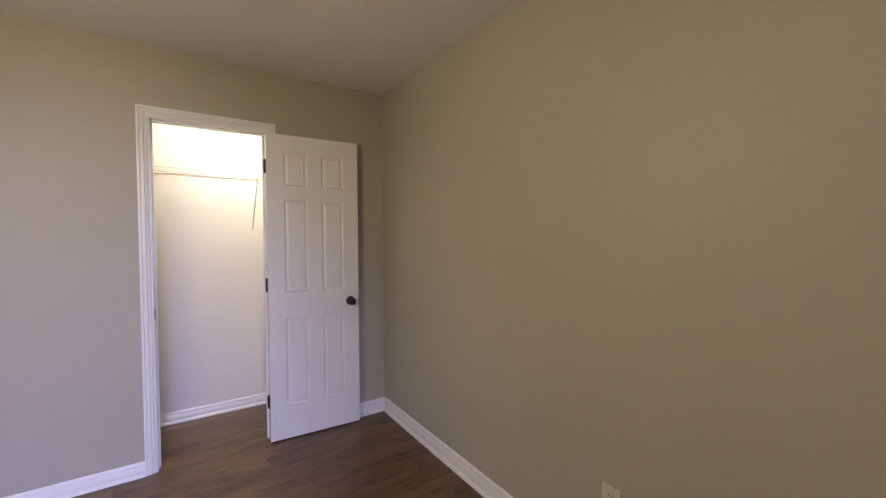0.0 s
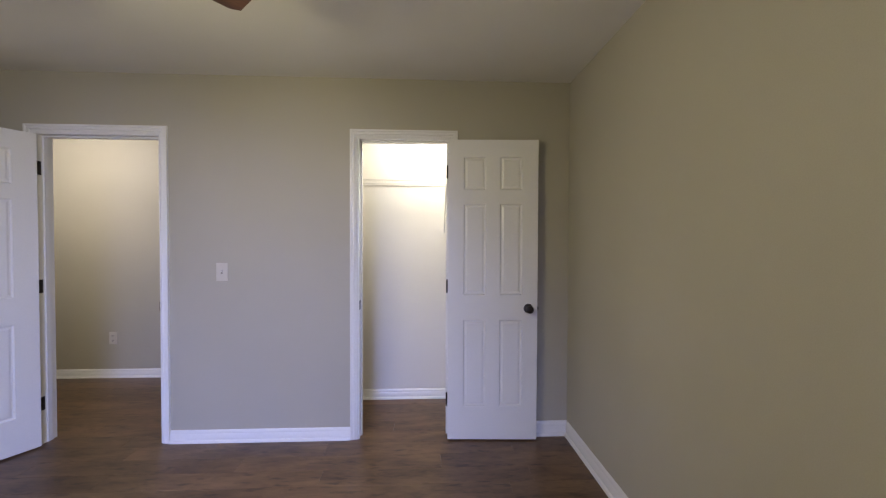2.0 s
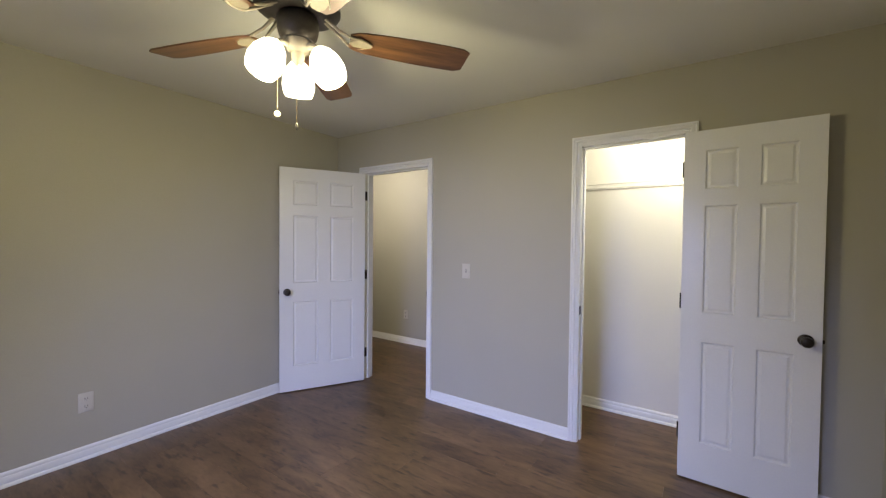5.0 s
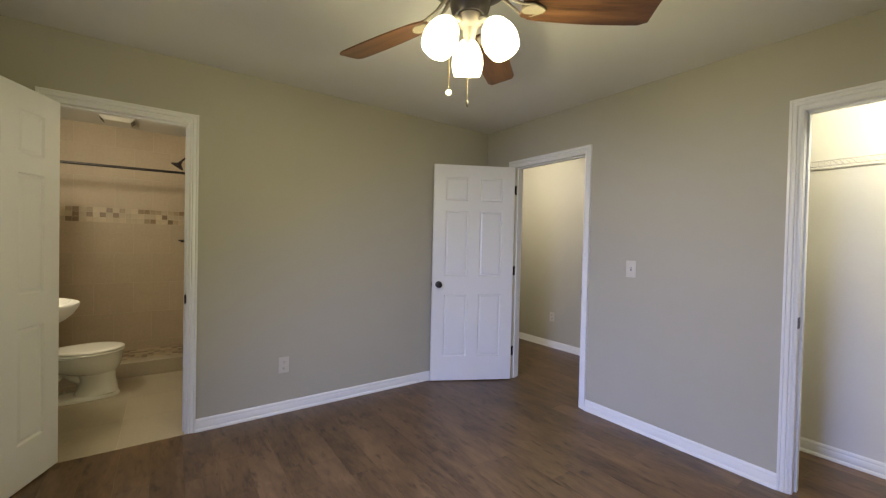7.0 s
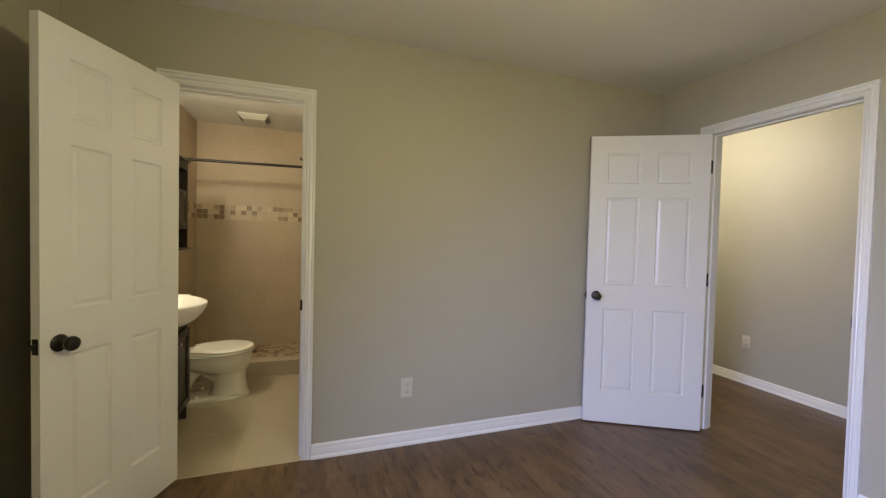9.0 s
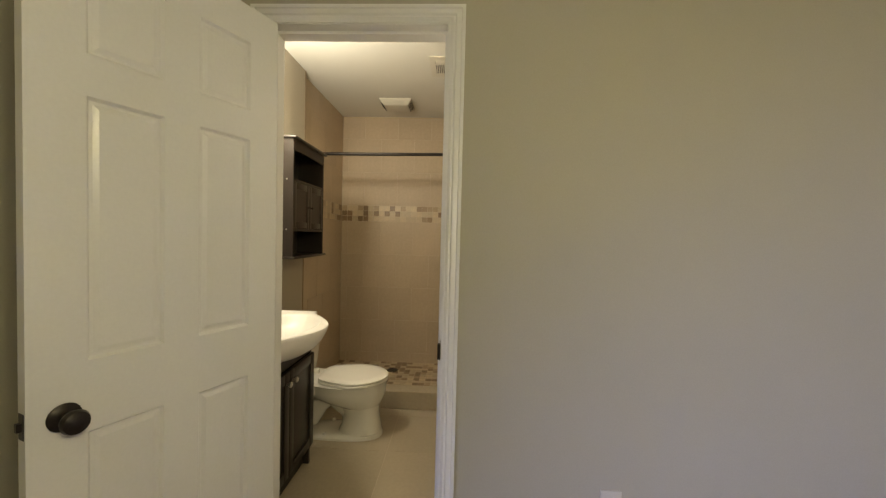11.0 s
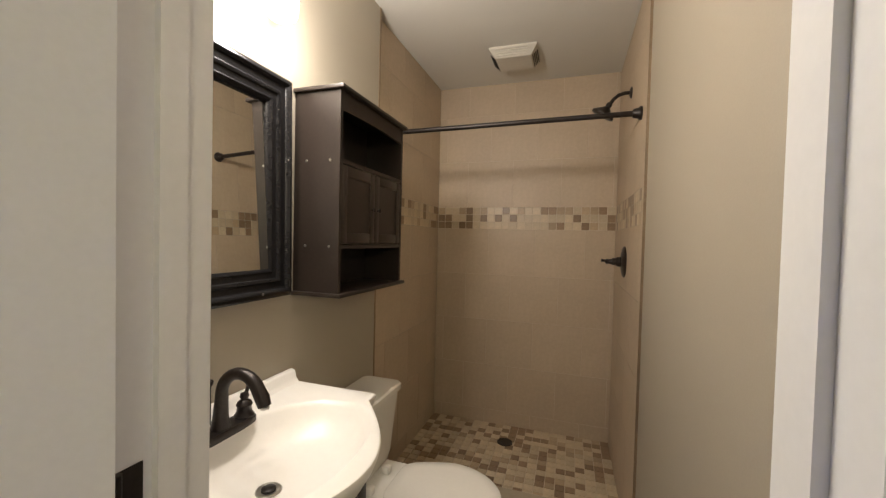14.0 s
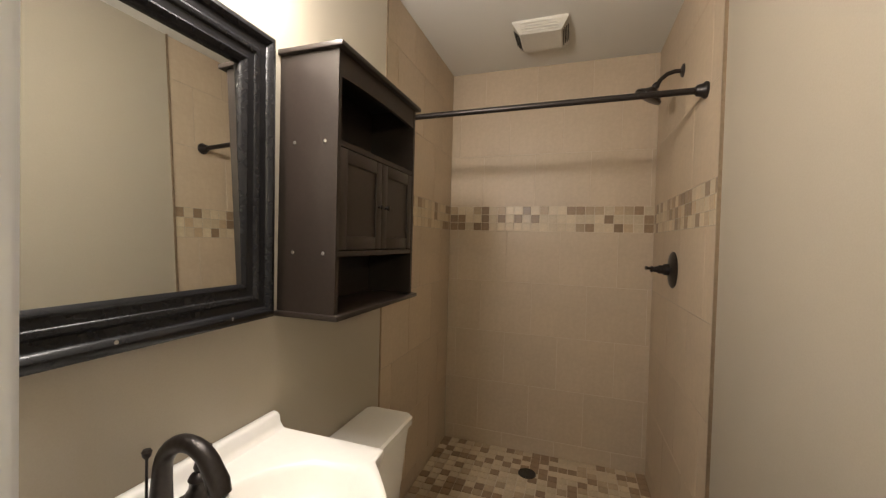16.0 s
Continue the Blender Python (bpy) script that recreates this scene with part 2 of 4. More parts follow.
# ---- plan ----
XW, XE, YS, YN = -2.594, 1.335, -0.89, 2.815        # bedroom faces
H, HB = 2.455, 2.50                                  # ceilings
HALL = (-2.200, -1.425)                               # hall door opening, x
CLOS = (-0.11, 0.495)                                # closet door opening, x
BATH = (-0.447, 0.190)                               # bathroom door opening, y
DOOR_H = 2.048
J = 0.018                                            # jamb thickness, outside the opening
XB0, XB1, YB0, YB1 = -2.714, -5.127, -0.908, 0.305   # bathroom faces
YT = -0.950                                          # tiled part of the bathroom's south wall
XT = -4.055                                          # where the tile begins
YC, YH = 3.49, 4.115                                 # closet and hall back walls
XP = (-0.87, -0.75)                                  # partition between hall and closet
WIN = (-0.75, 0.20, 0.70, 2.0)                       # window in the south wall

structure("wall_north", boxes((XB0, HALL[0] - J, YN, YN + 0.115, 0, 2.6), (HALL[0] - J, HALL[1] + J, YN, YN + 0.115, DOOR_H + J, 2.6), (HALL[1] + J, CLOS[0] - J, YN, YN + 0.115, 0, 2.6),
          (CLOS[0] - J, CLOS[1] + J, YN, YN + 0.115, DOOR_H + J, 2.6), (CLOS[1] + J, XE + 0.115, YN, YN + 0.115, 0, 2.6)), PAINT, "greige painted bedroom wall with two doorways", "wall")
structure("wall_east", boxes((XE, XE + 0.115, YS - 0.115, YN, 0, 2.6)), PAINT, "plain greige painted bedroom wall", "wall")
structure("wall_south", boxes((XB0, WIN[0], YS - 0.115, YS, 0, 2.6), (WIN[1], XE, YS - 0.115, YS, 0, 2.6), (WIN[0], WIN[1], YS - 0.115, YS, 0, WIN[2]),
          (WIN[0], WIN[1], YS - 0.115, YS, WIN[3], 2.6)), PAINT, "greige painted bedroom wall with a window", "wall")
structure("wall_west", boxes((XB0 + 0.006, XW, YS, BATH[0] - J, 0, 2.6), (XB0 + 0.006, XW, BATH[0] - J, BATH[1] + J, DOOR_H + J, 2.6), (XB0 + 0.006, XW, BATH[1] + J, YN, 0, 2.6)), PAINT, "greige painted bedroom wall beside the bathroom doorway", "wall")
structure("wall_closet_back", boxes((XP[1], XE, YC, YC + 0.1, 0, 2.6)), CLOSET_PAINT, "off-white painted closet back wall", "wall")
structure("wall_closet_east", boxes((XE, XE + 0.115, YN + 0.115, YC + 0.1, 0, 2.6)), CLOSET_PAINT, "off-white painted closet side wall", "wall")
structure("wall_closet_west", boxes((XP[1] - 0.02, XP[1], YN + 0.115, YC + 0.1, 0, 2.6)), CLOSET_PAINT, "off-white painted closet side wall", "wall")
structure("wall_hall_north", boxes((-4.4, XP[0] + 0.09, YH, YH + 0.1, 0, 2.6)), PAINT, "greige painted hallway wall", "wall")
structure("wall_hall_west", boxes((-4.4, -4.3, YN, YH, 0, 2.6)), PAINT, "greige painted hallway end wall", "wall")
structure("wall_hall_east", boxes((XP[0], XP[0] + 0.09, YN + 0.115, YH, 0, 2.6)), PAINT, "greige painted hallway end wall", "wall")
structure("wall_hall_south", boxes((-4.3, XB0, YN, YN + 0.115, 0, 2.6)), PAINT, "greige painted hallway side wall", "wall")
structure("wall_bath_south", boxes((XT, XB0, YB0 - 0.1, YB0, 0, 2.6), (XB1 - 0.1, XT, YT - 0.1, YT - 0.0016, 0, 2.6)), BATH_PAINT, "beige painted bathroom wall behind the vanity", "wall")
structure("wall_bath_north", boxes((XT, XB0, YB1, YB1 + 0.1, 0, 2.6), (XB1 - 0.1, XT, YB1 + 0.0016, YB1 + 0.1, 0, 2.6)), BATH_PAINT, "beige painted bathroom wall", "wall")
structure("wall_bath_west", boxes((XB1 - 0.1, XB1 - 0.0016, YT - 0.001, YB1 + 0.001, 0, 2.6)), GROUT, "grouted back wall of the shower", "wall")
structure("wall_bath_east", boxes((XB0, XB0 + 0.006, YB0, BATH[0] - J, 0, 2.6), (XB0, XB0 + 0.006, BATH[1] + J, YB1, 0, 2.6), (XB0, XB0 + 0.006, BATH[0] - J, BATH[1] + J, DOOR_H + J, 2.6)), BATH_PAINT, "beige painted bathroom wall round the doorway", "wall")

structure("ceiling", boxes((XW, XE, YS, YN, H, H + 0.14)), CEIL, "white painted bedroom ceiling", "ceiling")
structure("ceiling_closet", boxes((XP[1], XE, YN + 0.115, YC, H, H + 0.14)), CEIL, "white closet ceiling", "ceiling")
structure("ceiling_hall", boxes((-4.3, XP[0], YN + 0.115, YH, H, H + 0.14)), CEIL, "white hallway ceiling", "ceiling")
structure("ceiling_bath", boxes((XB1 - 0.001, XB0, YT - 0.001, YB1 + 0.001, HB, HB + 0.09)), CEIL, "white painted bathroom ceiling", "ceiling")

floor = structure("floor", boxes((-4.4, XE + 0.1, YN, YH + 0.1, -0.1, -0.008), (XW + 0.008, XE + 0.1, YS - 0.1, YN, -0.1, -0.008)), SUBFLOOR, "brown wood-look vinyl plank floor", "floor")
bath_floor = structure("floor_bath", boxes((XB1 - 0.05, XW + 0.008, YT - 0.05, YB1 + 0.05, -0.1, -0.0012)), GROUT, "beige tiled bathroom floor", "floor")
ground = structure("ground", boxes((-60, 60, -80, 60, -0.5, -0.11)), mat("lawn", (0.07, 0.10, 0.035), 0.9, var=0.3, scale=0.5, fine=20), "grassy ground round the house", "ground")

# ---- window, skirting, door frames ----
win = thing("window_1", pose(0, 0, 0), "white framed sash window in the bedroom wall", "window", kind="structure")
a0, a1, z0, z1 = WIN
bm = boxes((a0, a0 + 0.05, YS - 0.10, YS - 0.06, z0, z1), (a1 - 0.05, a1, YS - 0.10, YS - 0.06, z0, z1), (a0 + 0.05, a1 - 0.05, YS - 0.10, YS - 0.06, z0, z0 + 0.05),
           (a0 + 0.05, a1 - 0.05, YS - 0.10, YS - 0.06, z1 - 0.05, z1), (a0 + 0.05, a1 - 0.05, YS - 0.10, YS - 0.06, 1.33, 1.37))
part("window_frame", bm, TRIM, win, smooth=False)
part("window_sill", boxes((a0 - 0.04, a1 + 0.04, YS - 0.06, YS + 0.05, z0 - 0.02, z0 + 0.002), bevel=0.004), TRIM, win)
for zz in ((z0 + 0.05, 1.33), (1.37, z1 - 0.05)):
    p = part("pane", boxes((a0 + 0.05, a1 - 0.05, YS - 0.083, YS - 0.078, *zz)), GLASS, win, smooth=False)
    p.visible_shadow = False

BASE = [(0, 0), (0.024, 0), (0.0235, 0.007), (0.021, 0.013), (0.017, 0.017), (0.0125, 0.0185), (0.0125, 0.056), (0.0095, 0.060), (0.0105, 0.065), (0.006, 0.076), (0.003, 0.081), (0, 0.083)]


def baseboard(name, p, q, out, label="white moulded baseboard along the wall", tall=1.0):
    up = (0, 0, 1)
    return structure(name, sweep_profile([(p, out, up), (q, out, up)], [(o, u * tall) for o, u in BASE]), TRIM, label, "baseboard", smooth=True)


CW, RV = 0.057, 0.004  # casing width, reveal
baseboard("baseboard_north", (HALL[1] + CW + RV, YN, 0), (CLOS[0] - CW - RV, YN, 0), (0, -1, 0))
baseboard("baseboard_north_corner", (CLOS[1] + CW + RV, YN, 0), (XE, YN, 0), (0, -1, 0), tall=1.22)
baseboard("baseboard_north_west", (XW, YN, 0), (HALL[0] - CW - RV, YN, 0), (0, -1, 0))
baseboard("baseboard_east", (XE, YS, 0), (XE, YN - 0.024, 0), (-1, 0, 0), tall=1.22)
baseboard("baseboard_south", (XW, YS, 0), (XE - 0.024, YS, 0), (0, 1, 0))
baseboard("baseboard_west", (XW, BATH[1] + CW + RV, 0), (XW, YN - 0.024, 0), (1, 0, 0))
baseboard("baseboard_west_corner", (XW, YS + 0.024, 0), (XW, BATH[0] - CW - RV, 0), (1, 0, 0))
baseboard("baseboard_closet", (XP[1], YC, 0), (XE, YC, 0), (0, -1, 0))
baseboard("baseboard_hall", (-4.3, YH, 0), (XP[0], YH, 0), (0, -1, 0))

CASING = [(0, 0), (0.018, 0.0), (0.018, 0.011), (0.013, 0.014), (0.0155, 0.020), (0.0155, 0.031), (0.009, 0.035), (0.012, 0.041), (0.009, 0.048), (0.006, 0.051), (0.006, CW), (0, CW)]


def casing(name, a, b, top, plane, axis, out):
    """Moulded casing round an opening from a to b along an axis, on a wall plane that faces along out."""
    prof = [(o, CW - u) for o, u in CASING]
    a, b, top = a - RV, b + RV, top + RV
    def P(s, z):
        return (s, plane, z) if axis == "x" else (plane, s, z)
    def V(s, z):
        return (s, 0, z) if axis == "x" else (0, s, z)
    path = [(P(a, 0), out, V(-1, 0)), (P(a, top), out, V(-1, 1)), (P(b, top), out, V(1, 1)), (P(b, 0), out, V(1, 0))]
    return structure(name, sweep_profile(path, prof), TRIM, "white moulded door casing", "trim", smooth=True)


casing("trim_hall_door", HALL[0], HALL[1], DOOR_H, YN, "x", (0, -1, 0))
casing("trim_hall_door_outer", HALL[0], HALL[1], DOOR_H, YN + 0.115, "x", (0, 1, 0))
casing("trim_closet_door", CLOS[0], CLOS[1], DOOR_H, YN, "x", (0, -1, 0))
casing("trim_bath_door", BATH[0], BATH[1], DOOR_H, XW, "y", (1, 0, 0))
casing("trim_bath_door_inner", BATH[0], BATH[1], DOOR_H, XB0, "y", (-1, 0, 0))

ST = 0.010  # door stop
for nm, (a, b) in (("door_frame_hall", HALL), ("door_frame_closet", CLOS)):
    y0, y1, t0 = YN - 0.001, YN + 0.116, DOOR_H
    bm = boxes((a - J, a, y0, y1, 0, t0), (b, b + J, y0, y1, 0, t0), (a - J, b + J, y0, y1, t0, t0 + J),
               (a, a + ST, YN + 0.045, YN + 0.08, 0, t0), (b - ST, b, YN + 0.045, YN + 0.08, 0, t0), (a + ST, b - ST, YN + 0.045, YN + 0.08, t0 - ST, t0))
    structure(nm, bm, TRIM, "white painted door jamb with stop", "door frame")
    x0, x1 = (a, a + 0.002) if nm == "door_frame_closet" else (b - 0.002, b)
    part("strike_plate", boxes((x0, x1, YN - 0.004, YN + 0.036, 0.89, 0.95)), BRONZE, bpy.data.objects[nm], "dark bronze strike plate")
a, b = BATH
x0, x1, t0 = XB0 - 0.001, XW + 0.001, DOOR_H
bm = boxes((x0, x1, a - J, a, 0, t0), (x0, x1, b, b + J, 0, t0), (x0, x1, a - J, b + J, t0, t0 + J),
           (XW - 0.08, XW - 0.045, a, a + ST, 0, t0), (XW - 0.08, XW - 0.045, b - ST, b, 0, t0), (XW - 0.08, XW - 0.045, a + ST, b - ST, t0 - ST, t0))
structure("door_frame_bath", bm, TRIM, "white painted bathroom door jamb with stop", "door frame")
part("strike_plate", boxes((XW - 0.036, XW + 0.001, b - 0.0025, b, 0.862, 0.928), (XW - 0.004, XW + 0.012, b - 0.010, b + 0.001, 0.868, 0.924), bevel=0.001), BRONZE, bpy.data.objects["door_frame_bath"], "dark bronze strike plate")

# ---- doors ----


def door(name, hinge, angle, width, flip, label, knob_z):
    """A six-panel door leaf: local x from the hinge to the free edge, thickness along y from 0 to -0.035 (flip: to +0.035)."""
    w, h, th = width, 2.03, 0.035
    root = thing(name, pose(hinge[0], hinge[1], 0.010, 0, 0, angle), label, "door", "six-panel doors", "structure")
    st, mid = (0.105, 0.095) if w < 0.7 else (0.115, 0.11)
    pw = (w - 2 * st - mid) / 2
    xs = [0, st, st + pw, st + pw + mid, w - st, w]
    zs = [0, 0.225, 0.815, 0.985, 1.60, 1.695, 1.915, h]
    bm = bmesh.new()
    sides = []
    for y in (0.0, (th if flip else -th)):
        g = [[bm.verts.new((x, y, z)) for z in zs] for x in xs]
        panels = []
        for i in range(5):
            for j in range(7):
                f = bm.faces.new((g[i][j], g[i + 1][j], g[i + 1][j + 1], g[i][j + 1]))
                if i in (1, 3) and j in (1, 3, 5):
                    panels.append(f)
        sides.append((g, panels))
    (ga, pa), (gb, pb) = sides
    def wall(la, lb):
        for k in range(len(la) - 1):
            bm.faces.new((la[k], la[k + 1], lb[k + 1], lb[k]))
    wall(ga[0], gb[0])
    wall(ga[-1], gb[-1])
    wall([c[0] for c in ga], [c[0] for c in gb])
    wall([c[-1] for c in ga], [c[-1] for c in gb])
    bmesh.ops.recalc_face_normals(bm, faces=bm.faces)
    for panels in (pa, pb):
        for f in panels:
            bmesh.ops.inset_individual(bm, faces=[f], thickness=0.010, depth=-0.009)
            bmesh.ops.inset_individual(bm, faces=[f], thickness=0.010, depth=0.0)
            bmesh.ops.inset_individual(bm, faces=[f], thickness=0.016, depth=0.005)
    part("leaf", bm, DOORW, root, smooth=False)
    s = 1 if flip else -1
    for side in (1, -1):
        base = s * th if side == 1 else 0.0
        d = s * side
        turn = pose(w - 0.062, base, knob_z, -90 * d)
        prof = [(0, 0.0), (0.031, 0.0), (0.032, 0.004), (0.027, 0.008), (0.013, 0.011), (0.010, 0.030), (0.016, 0.036), (0.025, 0.044), (0.0275, 0.053), (0.024, 0.062), (0.013, 0.068), (0, 0.069)]
        part("door_knob", lathe(prof, 24), BRONZE, root, "dark oil-rubbed bronze round knob", m=turn)
    ys = (0.0, s * th)
    part("latch_plate", boxes((w - 0.001, w + 0.0015, min(ys) + 0.006, max(ys) - 0.006, knob_z - 0.028, knob_z + 0.028), (w, w + 0.010, min(ys) + 0.012, max(ys) - 0.012, knob_z - 0.009, knob_z + 0.009)), BRONZE, root, "dark bronze latch plate")
    for z in (0.26, 1.04, 1.82):
        bm = tube([(-0.006, -s * 0.004, z - 0.045), (-0.006, -s * 0.004, z + 0.045)], 0.0062, 10)
        box(bm, -0.0025, -0.0005, min(0, s * 0.03), max(0, s * 0.03), z - 0.044, z + 0.044)
        part("hinge", bm, BRONZE, root, "dark bronze hinge")
    return root


def aim(p, q):
    return math.degrees(math.atan2(q[1] - p[1], q[0] - p[0]))


door("door_1", (HALL[0] + 0.003, YN - 0.012), aim((HALL[0] + 0.003, YN - 0.012), (-2.568, 2.113)), 0.775, True, "open white six-panel door to the hallway", 0.905)
door("door_2", (CLOS[1] - 0.003, YN - 0.014), aim((CLOS[1] - 0.003, YN - 0.014), (1.10, 2.772)), 0.606, False, "white six-panel closet door standing wide open", 0.895)
door("door_3", (XW + 0.004, BATH[0] + 0.006), aim((XW + 0.004, BATH[0] + 0.006), (-2.030, -0.680)), 0.638, True, "open white six-panel bathroom door with bronze knob", 0.868)
# hinge leaves let into the bathroom jamb
for z in (0.27, 1.05, 1.83):
    part("hinge_leaf", boxes((XW - 0.034, XW + 0.0045, BATH[0], BATH[0] + 0.0018, z - 0.045, z + 0.045), bevel=0.0006), BRONZE, bpy.data.objects["door_frame_bath"], "dark bronze hinge leaf")
for z in (0.27, 1.05, 1.83):
    part("hinge_leaf", boxes((HALL[0], HALL[0] + 0.0018, YN - 0.0045, YN + 0.034, z - 0.045, z + 0.045), bevel=0.0006), BRONZE, bpy.data.objects["door_frame_hall"], "dark bronze hinge leaf")


# ---- switch and outlets ----
def plate(name, m, label, kind):
    """A wall plate in the local xz plane, facing local -y."""
    root = thing(name, m, label, "switch" if kind == "switch" else "outlet", "" if kind == "switch" else "wall outlets")
    part("cover_plate", boxes((-0.037, 0.037, -0.006, 0.0, -0.060, 0.060), bevel=0.0025), PLASTIC, root)
    if kind == "switch":
        # solid grey piece; the shade round the toggle is in its colour
        part("toggle_slot", boxes((-0.006, 0.006, -0.0075, -0.004, -0.013, 0.013)), SHADE_SLOT, root)
        part("toggle", boxes((-0.004, 0.004, -0.018, -0.005, 0.0, 0.010), bevel=0.001), PLASTIC, root)
    else:
        for dz in (-0.024, 0.024):
            f = part("socket", lathe([(0, 0), (0.0165, 0), (0.0165, 0.002), (0, 0.0025)], 20, Matrix.Rotation(radians(90), 4, "X")), PLASTIC, root, m=pose(0, -0.0058, dz))
            # solid dark pieces, coloured as the shaded depth of the socket's openings
            part("slot", boxes((-0.0075, -0.005, -0.0035, 0, -0.004, 0.006), (0.005, 0.0075, -0.0035, 0, -0.004, 0.006), (-0.002, 0.002, -0.0035, 0, -0.011, -0.007)), OPENING_SHADE, f)
    for dz in ((-0.030, 0.030) if kind == "switch" else (0.0,)):
        part("screw", lathe([(0, 0), (0.003, 0), (0.003, 0.001), (0, 0.0015)], 10, Matrix.Rotation(radians(90), 4, "X")), PLASTIC, root, m=pose(0, -0.006, dz))
    return root


plate("light_switch", pose(-1.021, YN, 1.147), "almond light switch plate on the greige wall", "switch")
plate("wall_outlet", pose(XW, 0.811, 0.358, 0, 0, 90), "almond duplex outlet low on the greige wall", "outlet")
plate("wall_outlet", pose(-2.74, YH, 0.39), "almond duplex outlet on the hallway wall", "outlet")
plate("wall_outlet", pose(XE, 0.865, 0.375, 0, 0, -90), "beige duplex outlet low on the plain wall", "outlet")

# ---- ceiling fan ----
FX, FY = -0.64, 0.962
fan = thing("ceiling_fan", pose(FX, FY, H), "bronze ceiling fan with walnut blades and lit glass shades", "ceiling fan")
part("canopy", lathe([(0, 0), (0.075, 0), (0.075, -0.012), (0.062, -0.05), (0.030, -0.066), (0.030, -0.085), (0, -0.085)], 32), FANMETAL, fan)
part("motor_housing", lathe([(0, -0.078), (0.06, -0.08), (0.118, -0.092), (0.142, -0.115), (0.146, -0.15), (0.146, -0.185), (0.138, -0.205), (0.150, -0.212), (0.150, -0.224), (0.125, -0.238), (0.09, -0.250), (0, -0.250)], 40), FANMETAL, fan, "dark bronze vented motor housing")
for i in range(20):
    part("vent_fin", boxes((0.143, 0.150, -0.005, 0.005, -0.196, -0.128), bevel=0.0015), NICKEL if i % 2 else FANMETAL, fan, m=pose(0, 0, 0, 0, 0, i * 18))
part("switch_housing", lathe([(0, -0.248), (0.062, -0.249), (0.072, -0.262), (0.072, -0.300), (0.066, -0.322), (0.054, -0.338), (0, -0.338)], 32), FANMETAL, fan)
part("light_fitter", lathe([(0, -0.334), (0.042, -0.336), (0.044, -0.342), (0.041, -0.368), (0.036, -0.374), (0.024, -0.382), (0.022, -0.412), (0.012, -0.426), (0, -0.428)], 28), CREAM, fan, "cream light fitter")
for k in range(5):
    ang = 54 + 72 * k
    rot = pose(0, 0, 0, 0, 0, ang)
    bm = bmesh.new()
    for s in (1, -1):
        tube([(0.095, s * 0.012, -0.243), (0.14, s * 0.016, -0.278), (0.185, s * 0.030, -0.306), (0.225, s * 0.034, -0.309), (0.262, s * 0.012, -0.309), (0.268, 0, -0.309)], [0.008, 0.006, 0.005, 0.005, 0.004, 0.004], 8, bm)
    oval = [(0.225 + 0.040 * math.cos(u), 0.029 * math.sin(u)) for u in (2 * math.pi * i / 20 for i in range(20))]
    loft([[(x, y, -0.311) for x, y in oval], [(x, y, -0.304) for x, y in oval]], bm=bm)
    part("blade_iron", bm, IRON, fan, "cream scrolled blade bracket", m=rot)
    # blade: rounded plank, slightly pitched
    n = 16
    top = []
    for i in range(n + 1):
        x = 0.185 + 0.475 * i / n
        u = i / n
        hw = 0.050 + 0.020 * math.sin(math.pi * min(1, u * 1.15) * 0.62)
        if u > 0.93:
            hw *= 1 - 0.22 * ((u - 0.93) / 0.07) ** 1.5
        if u < 0.08:
            hw *= 0.72 + 0.28 * u / 0.08
        top.append((x, hw))
    outline = [(x, hw) for x, hw in top] + [(x, -hw) for x, hw in reversed(top)]
    bm = loft([[(x, y, -0.003) for x, y in outline], [(x, y, 0.003) for x, y in outline]])
    part("blade", bm, BLADEWOOD, fan, "walnut-brown wooden fan blade", m=rot @ pose(0, 0, -0.303, -12, 0, 0))
SHADE = [(0.016, 0.0), (0.027, -0.006), (0.045, -0.028), (0.058, -0.062), (0.061, -0.090), (0.056, -0.117), (0.050, -0.131), (0.046, -0.129), (0.052, -0.115), (0.056, -0.092), (0.053, -0.062), (0.041, -0.030), (0.016, -0.008)]
for az in (24, 144, 264):
    r = pose(0, 0, 0, 0, 0, az)
    part("lamp_arm", tube([(0.030, 0, -0.362), (0.058, 0, -0.360), (0.076, 0, -0.368), (0.084, 0, -0.380)], 0.011, 10), CREAM, fan, m=r)
    s = part("glass_shade", lathe(SHADE, 32), GLOBE, fan, "bright lit frosted glass bell shade", m=r @ pose(0.080, 0, -0.374, 0, -27, 0))
    lamp("fan_bulb", "POINT", pose(FX, FY, H) @ r @ pose(0.150, 0, -0.528), FAN_POWER, WARM, 0.045)
for nm, (dx, dy), z, lab in (("pull_chain", (0.010, -0.012), -0.660, "brass pull chain with wooden bob"), ("pull_chain", (-0.052, -0.050), -0.605, "brass pull chain with round medallion")):
    bm = bmesh.new()
    k = 30
    for i in range(k):
        lathe([(0, 0.003), (0.0022, 0), (0, -0.003)], 6, Matrix.Translation((dx, dy, -0.42 + (z + 0.02 + 0.42) * i / (k - 1))), bm)
    tube([(dx, dy, -0.33), (dx, dy, z + 0.02)], 0.0009, 5, bm)
    c = part(nm, bm, BRASS, fan, lab)
    if z < -0.63:
        part("bob", lathe([(0, 0.012), (0.004, 0.008), (0.006, -0.002), (0.004, -0.014), (0, -0.018)], 12), FANMETAL, c, m=pose(dx, dy, z + 0.012))
    else:
        part("medallion", lathe([(0, -0.0025), (0.010, -0.0025), (0.012, 0), (0.010, 0.0025), (0, 0.0025)], 20, Matrix.Rotation(radians(90), 4, "Y")), CREAM, c, m=pose(dx, dy, z, 0, 0, -36))

